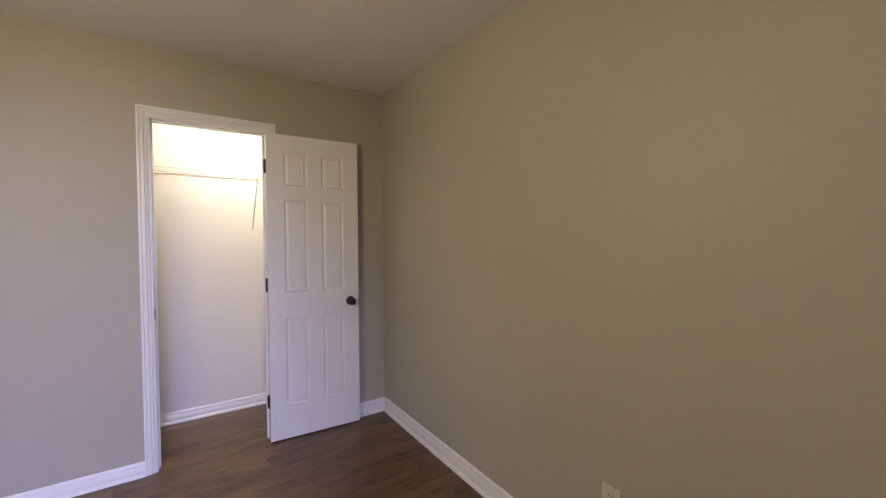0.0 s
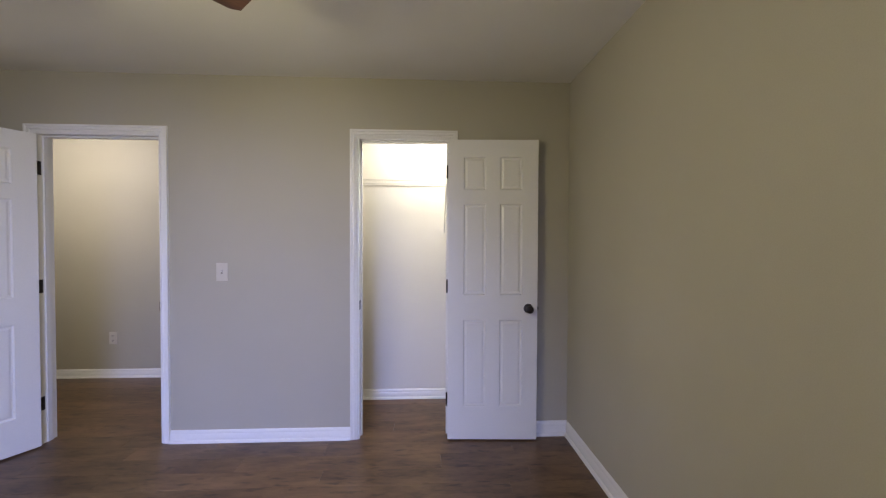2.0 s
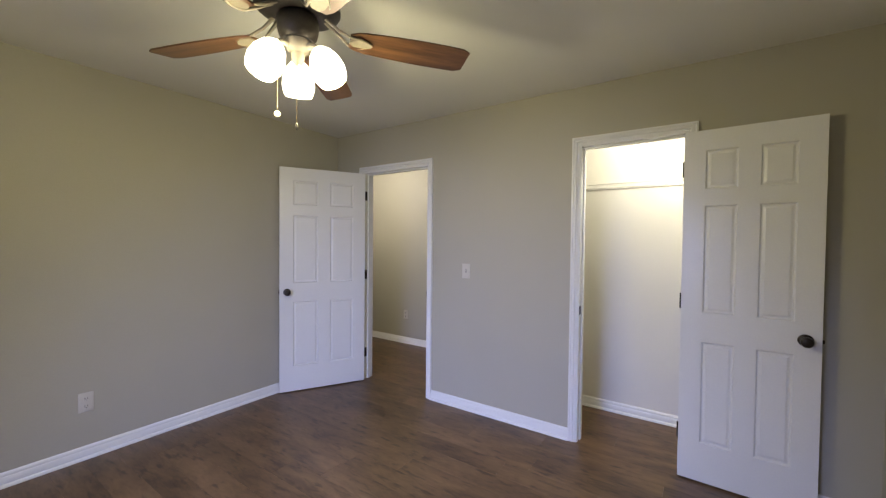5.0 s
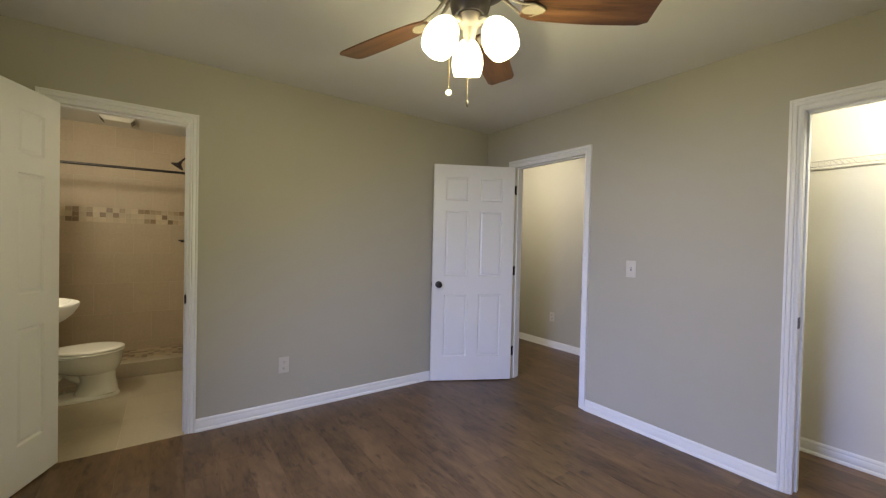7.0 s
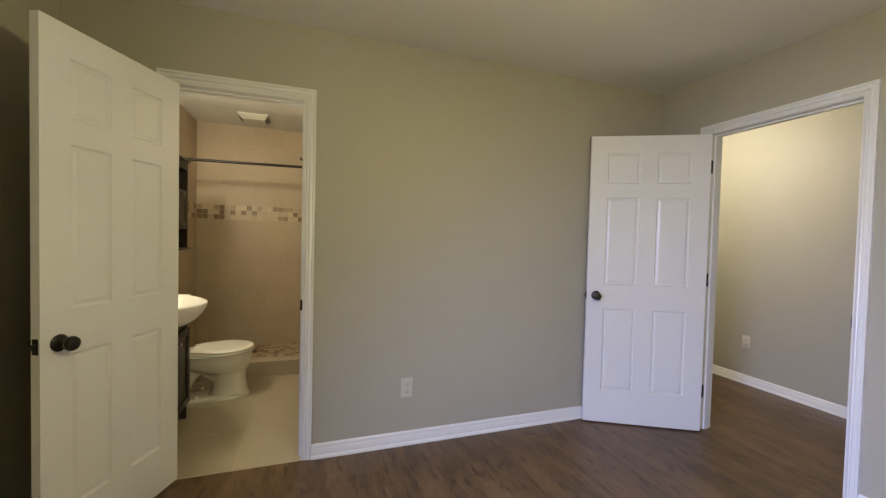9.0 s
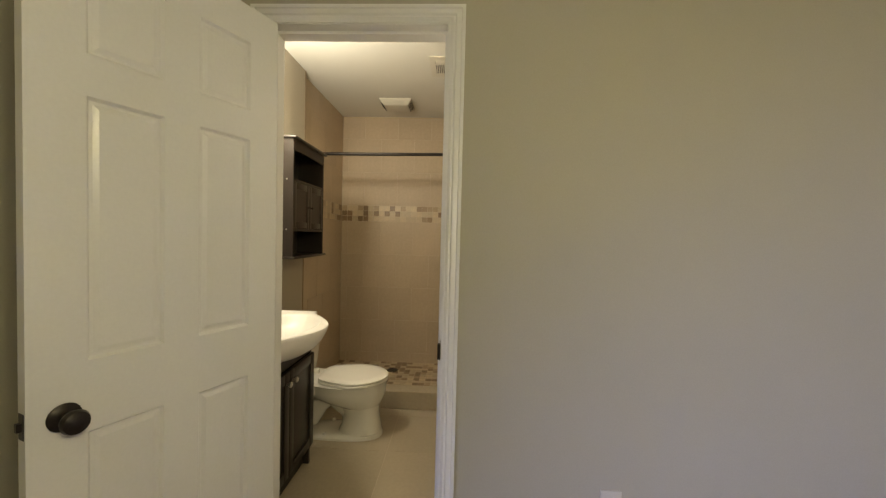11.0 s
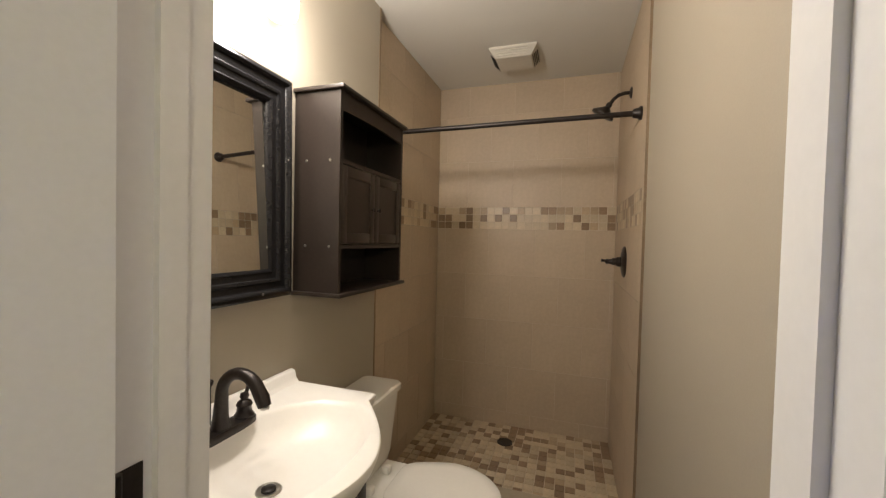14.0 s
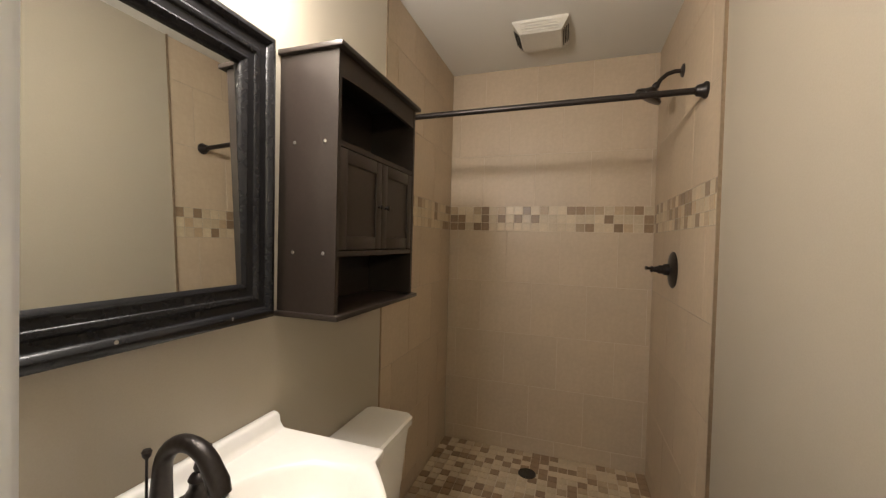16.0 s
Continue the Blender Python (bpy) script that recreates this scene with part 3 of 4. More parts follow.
# ---- closet ----
CLAMP = thing("closet_light", pose(0.50, 3.05, H), "small round closet ceiling light with opal glass", "ceiling light")
part("base", lathe([(0, 0), (0.085, 0), (0.085, -0.018), (0.07, -0.025), (0, -0.025)], 28), TRIM, CLAMP)
part("opal_glass", lathe([(0.06, -0.022), (0.078, -0.05), (0.070, -0.085), (0.04, -0.105), (0, -0.110)], 28), GLOBE, CLAMP, "lit opal glass")
lamp("closet_bulb", "POINT", pose(0.50, 3.05, H - 0.17), CLOSET_POWER, (1.0, 0.95, 0.88), 0.10)
sh = thing("closet_shelf", pose(0, 0, 0), "white wire closet shelf fixed to the wall", "shelf")
SX0, SX1, SZ, SF = XP[1], XE, 1.832, 3.185
for y, z in ((SF, SZ), (SF, SZ - 0.030), (YC - 0.006, SZ), (SF + 0.15, SZ - 0.006)):
    part("rail", tube([(SX0, y, z), (SX1, y, z)], 0.0034, 8), WIRE, sh)
bm = bmesh.new()
i = 0
while SX0 + 0.02 + 0.0254 * i < SX1:
    x = SX0 + 0.02 + 0.0254 * i
    tube([(x, YC - 0.004, SZ + 0.003), (x, SF, SZ + 0.003), (x, SF - 0.003, SZ - 0.030)], 0.0014, 5, bm)
    i += 1
tagged(part("wires", bm, WIRE, sh), kind="stuff")
for x in (0.50, -0.35):
    part("brace", tube([(x, SF, SZ - 0.03), (x, YC - 0.002, SZ - 0.40)], 0.0048, 8), WIRE, sh, "diagonal support brace")

# ---- hallway light ----
hl = thing("hall_light", pose(-2.85, 3.25, H), "flush hallway ceiling light with opal glass", "ceiling light")
part("base", lathe([(0, 0), (0.13, 0), (0.13, -0.02), (0, -0.02)], 28), TRIM, hl)
part("opal_glass", lathe([(0.12, -0.018), (0.125, -0.05), (0.09, -0.085), (0.04, -0.1), (0, -0.102)], 28), GLOBE, hl, "lit opal glass")
lamp("hall_bulb", "POINT", pose(-2.85, 3.25, H - 0.16), HALL_POWER, (1.0, 0.91, 0.90), 0.10)

# ---- bathroom: vanity, basin, faucet ----
VX0, VX1, VF = -2.722, -3.360, -0.572
van = thing("vanity_cabinet", pose(0, 0, 0), "dark espresso two-door vanity cabinet under the basin", "vanity")
part("side_panel", boxes((VX1, VX1 + 0.018, YB0, VF, 0.0, 0.705)), ESPRESSO, van, smooth=False)
part("side_panel", boxes((VX0 - 0.018, VX0, YB0, VF, 0.0, 0.705)), ESPRESSO, van, smooth=False)
part("bottom", boxes((VX1 + 0.018, VX0 - 0.018, YB0 + 0.012, VF, 0.09, 0.108)), ESPRESSO, van, smooth=False)
part("back_panel", boxes((VX1 + 0.018, VX0 - 0.018, YB0, YB0 + 0.012, 0.0, 0.705)), ESPRESSO, van, smooth=False)
part("top_rail", boxes((VX1 + 0.018, VX0 - 0.018, VF - 0.018, VF, 0.645, 0.705)), ESPRESSO, van, smooth=False)
part("toe_kick", boxes((VX1 + 0.018, VX0 - 0.018, VF - 0.05, VF - 0.035, 0.0, 0.09)), ESPRESSO, van, smooth=False)
dm = (VX0 + VX1) / 2
for x0, x1, kx in ((VX1 + 0.004, dm - 0.002, dm - 0.035), (dm + 0.002, VX0 - 0.004, dm + 0.035)):
    d = part("door", boxes((x0, x1, VF + 0.001, VF + 0.012, 0.115, 0.638), bevel=0.001), ESPRESSO, van)
    part("door_frame", boxes((x0, x0 + 0.05, VF + 0.012, VF + 0.019, 0.115, 0.638), (x1 - 0.05, x1, VF + 0.012, VF + 0.019, 0.115, 0.638),
                             (x0 + 0.05, x1 - 0.05, VF + 0.012, VF + 0.019, 0.115, 0.165), (x0 + 0.05, x1 - 0.05, VF + 0.012, VF + 0.019, 0.588, 0.638), bevel=0.0015), ESPRESSO, d)
    part("knob", lathe([(0, 0), (0.005, 0), (0.005, 0.010), (0.013, 0.016), (0.014, 0.022), (0.009, 0.027), (0, 0.028)], 18), NICKEL, d, "nickel knob", m=pose(kx, VF + 0.018, 0.585, -90))

# basin: a flat back, straight ends and a bowed front
SXC, SHW, SZT = -3.075, 0.357, 0.855
def basin_outline(k, inset=0.0, n=48):
    """Outline of the basin's rim, clockwise from the back corner."""
    yb, yside, sag = YB0 + inset, -0.566, 0.174 - inset
    hw = SHW - inset
    pts = [(SXC - hw, yb), (SXC - hw, (yb + yside) / 2), (SXC - hw, yside - 0.006), (SXC - hw + 0.003, yside), (SXC - hw + 0.022, yside + 0.002)]
    half, mid = hw - 0.031, SXC + 0.022
    for i in range(n + 1):
        x = -half + 2 * half * i / n
        pts.append((mid + x, yside + 0.005 + sag * math.cos(math.pi / 2 * x / half)))
    pts += [(SXC + hw - 0.006, yside + 0.003), (SXC + hw - 0.002, yside), (SXC + hw, yside - 0.006), (SXC + hw, (yb + yside) / 2), (SXC + hw, yb)]
    for i in range(1, k):
        pts.append((SXC + hw - 2 * hw * i / k, yb))
    return pts
def ellipse_like(pts, cx, cy, rx, ry):
    out = []
    for x, y in pts:
        a = math.atan2((y - cy) / 0.27, (x - cx) / 0.36)
        out.append((cx + rx * math.cos(a), cy + ry * math.sin(a)))
    return out
base = basin_outline(8)
cx, cy = SXC + 0.012, -0.628
rings = []
def under(f, z, dy=0.0):
    return [(SXC + (x - SXC) * f, YB0 + (y - YB0) * f + dy, z) for x, y in base]
rings += [under(0.45, 0.706), under(0.70, 0.708), under(0.80, 0.722), under(0.88, 0.748), under(0.94, 0.780), under(0.98, 0.814), under(0.998, 0.836), under(1.002, 0.845), under(0.998, 0.852), under(0.988, SZT)]
rings += [[(x, y, SZT) for x, y in ellipse_like(base, cx, cy, 0.295, 0.192)]]
for f, z in ((0.975, SZT - 0.004), (0.945, SZT - 0.014), (0.90, SZT - 0.035), (0.80, SZT - 0.066), (0.62, SZT - 0.090), (0.36, SZT - 0.102), (0.08, SZT - 0.106)):
    rings.append([(x, y, z) for x, y in ellipse_like(base, cx, cy, 0.295 * f, 0.192 * f)])
bas = thing("wash_basin", pose(0, 0, 0), "white bow-front integral basin top on the vanity", "sink")
part("basin", loft(rings), SINKM, bas)
bs = [(0, 0), (0.050, 0), (0.040, 0.004), (0.030, 0.016), (0.027, 0.034), (0.020, 0.041), (0.008, 0.043), (0, 0.040)]
part("backsplash", sweep_profile([((SXC - SHW + 0.004, YB0 + 0.001, SZT - 0.002), (0, 1, 0), (0, 0, 1)), ((SXC + SHW - 0.004, YB0 + 0.001, SZT - 0.002), (0, 1, 0), (0, 0, 1))], bs), SINKM, bas, "low raised back ledge")
dn = part("drain", lathe([(0, 0.001), (0.018, 0.001), (0.021, 0.003), (0.028, 0.003), (0.031, 0.0), (0, -0.002)], 28), NICKEL, bas, "nickel drain ring", m=pose(cx + 0.012, cy - 0.02, SZT - 0.1045))
part("stopper", lathe([(0, 0.009), (0.010, 0.0085), (0.016, 0.006), (0.017, 0.001), (0, 0.001)], 24), BRONZE, dn, "dark bronze pop-up stopper")

fc = thing("faucet", pose(SXC + 0.016, -0.808, SZT - 0.004), "oil-rubbed bronze two-handle arched faucet on the basin", "faucet")
bm = loft([[( (0.105 if z < 0.016 else 0.098) * (abs(math.cos(a)) ** 0.6) * math.copysign(1, math.cos(a)), 0.030 * (abs(math.sin(a)) ** 0.6) * math.copysign(1, math.sin(a)) * (1 if z < 0.016 else 0.88), z) for a in (2 * math.pi * i / 32 for i in range(32))] for z in (0.0, 0.014, 0.019)])
part("deck_plate", bm, BRONZE, fc)
sp = [(0, 0, 0.015), (0, 0, 0.050), (0, 0.002, 0.090)] + [(0, 0.064 - 0.062 * math.cos(u), 0.103 + 0.063 * math.sin(u)) for u in (math.pi * i / 14 for i in range(1, 13))] + [(0, 0.131, 0.114), (0, 0.138, 0.096)]
part("spout", tube(sp, [0.025, 0.0185, 0.0160] + [0.0150] * 8 + [0.0155] * 2 + [0.016, 0.0165] + [0.0175, 0.0155], 18), BRONZE, fc)
part("aerator", lathe([(0, 0), (0.011, 0), (0.011, -0.006), (0, -0.006)], 16), NICKEL, fc, m=pose(0, 0.138, 0.096))
for s in (1, -1):
    h = part("handle", lathe([(0, 0.014), (0.025, 0.014), (0.026, 0.022), (0.020, 0.030), (0.018, 0.044), (0.021, 0.050), (0.017, 0.058), (0.009, 0.064), (0.012, 0.072), (0.010, 0.080), (0, 0.083)], 22), BRONZE, fc, m=pose(s * 0.075, 0, 0))
    part("lever", tube([(0, 0, 0.072), (s * 0.020, -0.012, 0.078), (s * 0.040, -0.028, 0.082), (s * 0.052, -0.040, 0.078)], [0.006, 0.005, 0.0055, 0.0065], 10), BRONZE, h)
part("lift_rod", lathe([(0, 0.02), (0.0025, 0.02), (0.0025, 0.118), (0.007, 0.124), (0.0085, 0.132), (0.006, 0.136), (0, 0.137)], 14), BRONZE, fc, "thin pop-up lift rod", m=pose(0.0, -0.036, 0))

# ---- mirror ----
mir = thing("wall_mirror", pose(-3.057, YB0 + 0.002, 1.875, 0.7, 0, 0.4) @ pose(3.057, 0, -1.875), "black moulded-frame mirror hung above the basin", "mirror")
MX0, MX1, MZ0, MZ1 = -2.722, -3.392, 1.162, 1.875
prof = [(0, 0), (0.026, 0.0), (0.034, 0.008), (0.036, 0.018), (0.031, 0.026), (0.024, 0.030), (0.022, 0.046), (0.026, 0.052), (0.024, 0.058), (0.018, 0.062), (0.016, 0.078), (0.019, 0.083), (0.014, 0.092), (0.006, 0.098), (0, 0.098)]
o = (0, 1, 0)
part("frame", sweep_profile([((MX1, 0, MZ0), o, (1, 0, 1)), ((MX0, 0, MZ0), o, (-1, 0, 1)), ((MX0, 0, MZ1), o, (-1, 0, -1)), ((MX1, 0, MZ1), o, (1, 0, -1))], prof, closed=True), BLACKFRAME, mir)
for x, z in ((-3.255, 0.018), (-3.02, 0.022)):
    part("paint_chip", lathe([(0, 0.001), (0.004, 0.0005), (0.003, 0), (0, 0)], 7, Matrix.Rotation(radians(-90), 4, "X")), NICKEL, mir, "small pale chip in the black paint", m=pose(x, 0.035, MZ0 + z))
part("glass", boxes((MX1 + 0.092, MX0 - 0.092, -0.002, 0.0, MZ0 + 0.092 - 1.51, MZ1 - 0.092 - 1.51)), MIRROR, mir, "silvered mirror glass", m=pose(0, 0.007, 1.51, 1.5), smooth=False)

# ---- vanity light ----
vl = thing("vanity_light", pose(-3.050, YB0, 2.245), "bronze vanity light with lit opal glass shades", "wall light")
part("backplate", boxes((-0.27, 0.27, 0.0, 0.022, -0.035, 0.035), bevel=0.006), BRONZE, vl)
JAR = [(0.018, 0.0), (0.032, -0.004), (0.044, -0.016), (0.047, -0.036), (0.047, -0.118), (0.042, -0.132), (0.034, -0.138), (0, -0.139)]
for x in (-0.235, 0.0, 0.235):
    part("arm", tube([(x, 0.01, 0.0), (x, 0.05, 0.006), (x, 0.068, -0.004), (x, 0.074, -0.06)], 0.009, 10), BRONZE, vl)
    part("shade_cap", lathe([(0, 0.012), (0.012, 0.012), (0.030, 0.0), (0.034, -0.018), (0, -0.018)], 22), BRONZE, vl, m=pose(x, 0.074, -0.070))
    part("glass_shade", lathe(JAR, 28), VGLOBE, vl, "lit opal glass jar shade", m=pose(x, 0.074, -0.086))
    lamp("vanity_bulb", "POINT", pose(-3.050 + x, YB0 + 0.165, 2.05), VANITY_POWER, (1.0, 0.92, 0.83), 0.05)

# ---- wall cabinet ----
wc = thing("wall_cabinet", pose(0, YB0, 0), "dark espresso wall cabinet with open shelves and doors", "cabinet")
KX0, KX1, KD, KZ0, KZ1 = -3.441, -3.945, 0.184, 1.168, 1.858
T = 0.015
part("side_panel", boxes((KX0 - T, KX0, 0, KD, KZ0, KZ1)), ESPRESSO, wc, smooth=False)
part("side_panel", boxes((KX1, KX1 + T, 0, KD, KZ0, KZ1)), ESPRESSO, wc, smooth=False)
part("back_panel", boxes((KX1 + T, KX0 - T, 0, 0.006, KZ0, KZ1)), ESPRESSO, wc, smooth=False)
part("top", boxes((KX1 - 0.014, KX0 + 0.014, 0, KD + 0.018, KZ1, KZ1 + 0.014), bevel=0.003), ESPRESSO, wc)
part("bottom", boxes((KX1 - 0.014, KX0 + 0.014, 0, KD + 0.018, KZ0 - 0.014, KZ0), bevel=0.003), ESPRESSO, wc)
n = 20
arch = [(KX1 + T, KZ1)] + [(KX1 + T + (KX0 - KX1 - 2 * T) * k / n, KZ1 - 0.068 + 0.008 * math.sin(math.pi * k / n) ** 0.7) for k in range(n + 1)] + [(KX0 - T, KZ1)]
part("apron", loft([[(x, KD - 0.014, z) for x, z in arch], [(x, KD - 0.001, z) for x, z in arch]]), ESPRESSO, wc, "arched top rail", smooth=False)
for z in (1.335, 1.628):
    part("shelf", boxes((KX1 + T, KX0 - T, 0.006, KD - 0.002, z - T, z)), ESPRESSO, wc, smooth=False)
km = (KX0 + KX1) / 2
for x0, x1, kx in ((KX1 + T + 0.002, km - 0.001, km - 0.022), (km + 0.001, KX0 - T - 0.002, km + 0.022)):
    d = part("door", boxes((x0, x1, KD - 0.018, KD - 0.006, 1.338, 1.610)), ESPRESSO, wc, smooth=False)
    part("door_frame", boxes((x0, x0 + 0.036, KD - 0.006, KD - 0.001, 1.338, 1.610), (x1 - 0.036, x1, KD - 0.006, KD - 0.001, 1.338, 1.610),
                             (x0 + 0.036, x1 - 0.036, KD - 0.006, KD - 0.001, 1.338, 1.376), (x0 + 0.036, x1 - 0.036, KD - 0.006, KD - 0.001, 1.572, 1.610), bevel=0.0015), ESPRESSO, d)
    part("knob", lathe([(0, 0), (0.004, 0), (0.004, 0.008), (0.009, 0.012), (0.009, 0.016), (0, 0.019)], 16), BRONZE, d, "small dark bronze knob", m=pose(kx, KD - 0.001, 1.470, -90))
for y in (0.050, 0.146):
    for z in (1.328, 1.622):
        part("screw_cap", lathe([(0, 0), (0.005, 0), (0.004, 0.002), (0, 0.003)], 12, Matrix.Rotation(radians(90), 4, "Y")), NICKEL, wc, "nickel screw head", m=pose(KX0, y, z))

# ---- toilet ----
TX = -3.715
to = thing("toilet", pose(TX, YB0, 0), "white two-piece toilet with closed lid", "toilet")
def egg(rx, y0, y1, z, n=40, k=0.55, sq=1.0):
    """Egg outline from the back y0 to the front y1, widest at fraction k."""
    yc = y0 + (y1 - y0) * k
    out = []
    for i in range(n):
        a = 2 * math.pi * i / n
        c, s = math.cos(a), math.sin(a)
        out.append((rx * math.copysign(abs(c) ** sq, c), yc + ((y1 - yc) if s > 0 else (yc - y0)) * math.copysign(abs(s) ** sq, s), z))
    return out
part("base", loft([egg(0.124, 0.12, 0.686, 0.0, sq=0.8), egg(0.124, 0.12, 0.686, 0.014, sq=0.8), egg(0.116, 0.14, 0.680, 0.024, sq=0.8), egg(0.112, 0.40, 0.676, 0.034, sq=0.76), egg(0.106, 0.42, 0.668, 0.080, sq=0.78), egg(0.100, 0.43, 0.658, 0.150, sq=0.82), egg(0.114, 0.40, 0.662, 0.212)]), PORC, to)
part("bowl", loft([egg(0.112, 0.38, 0.662, 0.198), egg(0.148, 0.28, 0.682, 0.232), egg(0.172, 0.17, 0.698, 0.276), egg(0.180, 0.15, 0.703, 0.308), egg(0.182, 0.14, 0.705, 0.346), egg(0.188, 0.145, 0.709, 0.358)]), PORC, to)
part("trapway", tube([(0.0, 0.20, 0.08), (0.0, 0.27, 0.20), (0.0, 0.36, 0.24), (0.0, 0.46, 0.16), (0.0, 0.50, 0.06)], [0.062, 0.066, 0.066, 0.062, 0.060], 20), PORC, to, "moulded trapway bulge")
def lid_outline(g, z, n=48):
    """Seat outline: rounded front, nearly straight back edge; g grows or shrinks it."""
    y0, y1, yc = 0.278 - g, 0.714 + g, 0.490
    out = []
    for i in range(n):
        u = 2 * math.pi * i / n
        c, s = math.cos(u), math.sin(u)
        if s >= 0:
            out.append(((0.190 + g) * c, yc + (y1 - yc) * s, z))
        else:
            v = abs(s) ** 0.75
            out.append((math.copysign((0.190 + g) * abs(c) ** 0.30 * (1 - 0.24 * v), c), yc - (yc - y0) * v, z))
    return out
part("seat", loft([lid_outline(-0.005, 0.360), lid_outline(0.0, 0.364), lid_outline(0.0, 0.372), lid_outline(-0.005, 0.377)]), SEATM, to)
part("lid", loft([lid_outline(-0.006, 0.379), lid_outline(0.0, 0.383), lid_outline(0.0, 0.391), lid_outline(-0.008, 0.397), lid_outline(-0.05, 0.400)]), SEATM, to, "closed white seat lid")
for s in (1, -1):
    part("seat_hinge", boxes((s * 0.075 - 0.018, s * 0.075 + 0.018, 0.195, 0.228, 0.358, 0.390), bevel=0.006), SEATM, to)
    part("bolt_cap", lathe([(0, 0.022), (0.010, 0.018), (0.014, 0.0), (0, 0)], 14), PORC, to, m=pose(s * 0.095, 0.33, 0.024))
def rrect(hx, y0, y1, z, bow=0.0, n=10, r=0.03):
    pts = []
    for cxx, cyy, a0 in ((hx - r, y1 - r, 0), (-hx + r, y1 - r, 90), (-hx + r, y0 + r, 180), (hx - r, y0 + r, 270)):
        for i in range(n):
            a = radians(a0 + 90 * i / (n - 1))
            x, y = cxx + r * math.cos(a), cyy + r * math.sin(a)
            pts.append((x, y + (bow * (1 - (x / hx) ** 2) if y > (y0 + y1) / 2 else 0), z))
    return pts
part("tank", loft([rrect(0.204, 0.020, 0.165, 0.354), rrect(0.214, 0.012, 0.172, 0.40, 0.008), rrect(0.238, 0.008, 0.190, 0.66, 0.012), rrect(0.238, 0.008, 0.190, 0.662, 0.012)]), PORC, to)
part("tank_lid", loft([rrect(0.242, 0.004, 0.196, 0.662, 0.012), rrect(0.249, 0.002, 0.202, 0.668, 0.012), rrect(0.249, 0.002, 0.202, 0.690, 0.012), rrect(0.242, 0.008, 0.195, 0.698, 0.012)]), PORC, to, "white tank lid")
part("shelf_neck", loft([rrect(0.16, 0.06, 0.30, 0.30, r=0.05), rrect(0.17, 0.05, 0.30, 0.356, r=0.05)]), PORC, to)
part("supply_hose", tube([(0.16, 0.0, 0.16), (0.165, 0.05, 0.17), (0.175, 0.075, 0.22), (0.17, 0.08, 0.32), (0.15, 0.085, 0.385)], 0.006, 8), NICKEL, to, "braided water supply hose")
part("stop_valve", lathe([(0, 0), (0.022, 0), (0.020, 0.004), (0.008, 0.006), (0.008, 0.05), (0.014, 0.052), (0.014, 0.065), (0, 0.066)], 14, Matrix.Rotation(radians(-90), 4, "X")), NICKEL, to, m=pose(0.16, 0.0, 0.16))

# ---- shower ----
rod = thing("shower_rod", pose(-4.235, 0, 1.947), "dark bronze shower curtain rod spanning the shower", "shower rod")
part("rod", tube([(0, YT + 0.004, -0.012), (0, YB1 - 0.004, 0)], 0.0125, 16), BRONZE, rod)
for y, s in ((YT, -90), (YB1, 90)):
    part("flange", lathe([(0, 0), (0.030, 0), (0.031, 0.008), (0.024, 0.016), (0.020, 0.034), (0.0135, 0.040), (0, 0.040)], 24), BRONZE, rod, m=pose(0, y, -0.012 if y < 0 else 0, s, 0, 0))
hd = thing("shower_fixture", pose(-4.585, YB1, 2.165), "dark bronze shower head on a curved wall arm", "shower head")
part("flange", lathe([(0, 0), (0.030, 0), (0.028, 0.006), (0.014, 0.012), (0, 0.012)], 24), BRONZE, hd, m=pose(0, 0, 0, 90))
part("arm", tube([(0, 0, 0), (0, -0.035, 0.0), (0.004, -0.065, -0.010), (0.010, -0.092, -0.034), (0.014, -0.108, -0.060)], 0.0095, 12), BRONZE, hd)
part("head", lathe([(0, 0.0), (0.012, 0.0), (0.016, -0.012), (0.014, -0.022), (0.026, -0.034), (0.048, -0.050), (0.062, -0.062), (0.062, -0.072), (0.055, -0.075), (0, -0.075)], 28), BRONZE, hd, m=pose(0.014, -0.105, -0.052, -32, 10, 0))
va = thing("shower_valve", pose(-4.635, YB1, 1.262), "dark bronze round shower valve trim with lever", "shower valve")
part("escutcheon", lathe([(0, 0), (0.085, 0), (0.086, 0.004), (0.078, 0.010), (0.045, 0.018), (0.030, 0.020), (0, 0.020)], 36), BRONZE, va, m=pose(0, 0, 0, 90))
part("stem", lathe([(0, 0.018), (0.028, 0.018), (0.026, 0.040), (0.020, 0.046), (0.020, 0.062), (0.015, 0.066), (0.012, 0.084), (0.016, 0.090), (0.010, 0.098), (0, 0.099)], 22), BRONZE, va, m=pose(0, 0, 0, 90))
part("lever", tube([(0, -0.080, 0), (0.008, -0.098, 0.003), (0.015, -0.118, 0.006)], [0.007, 0.006, 0.009], 12), BRONZE, va)

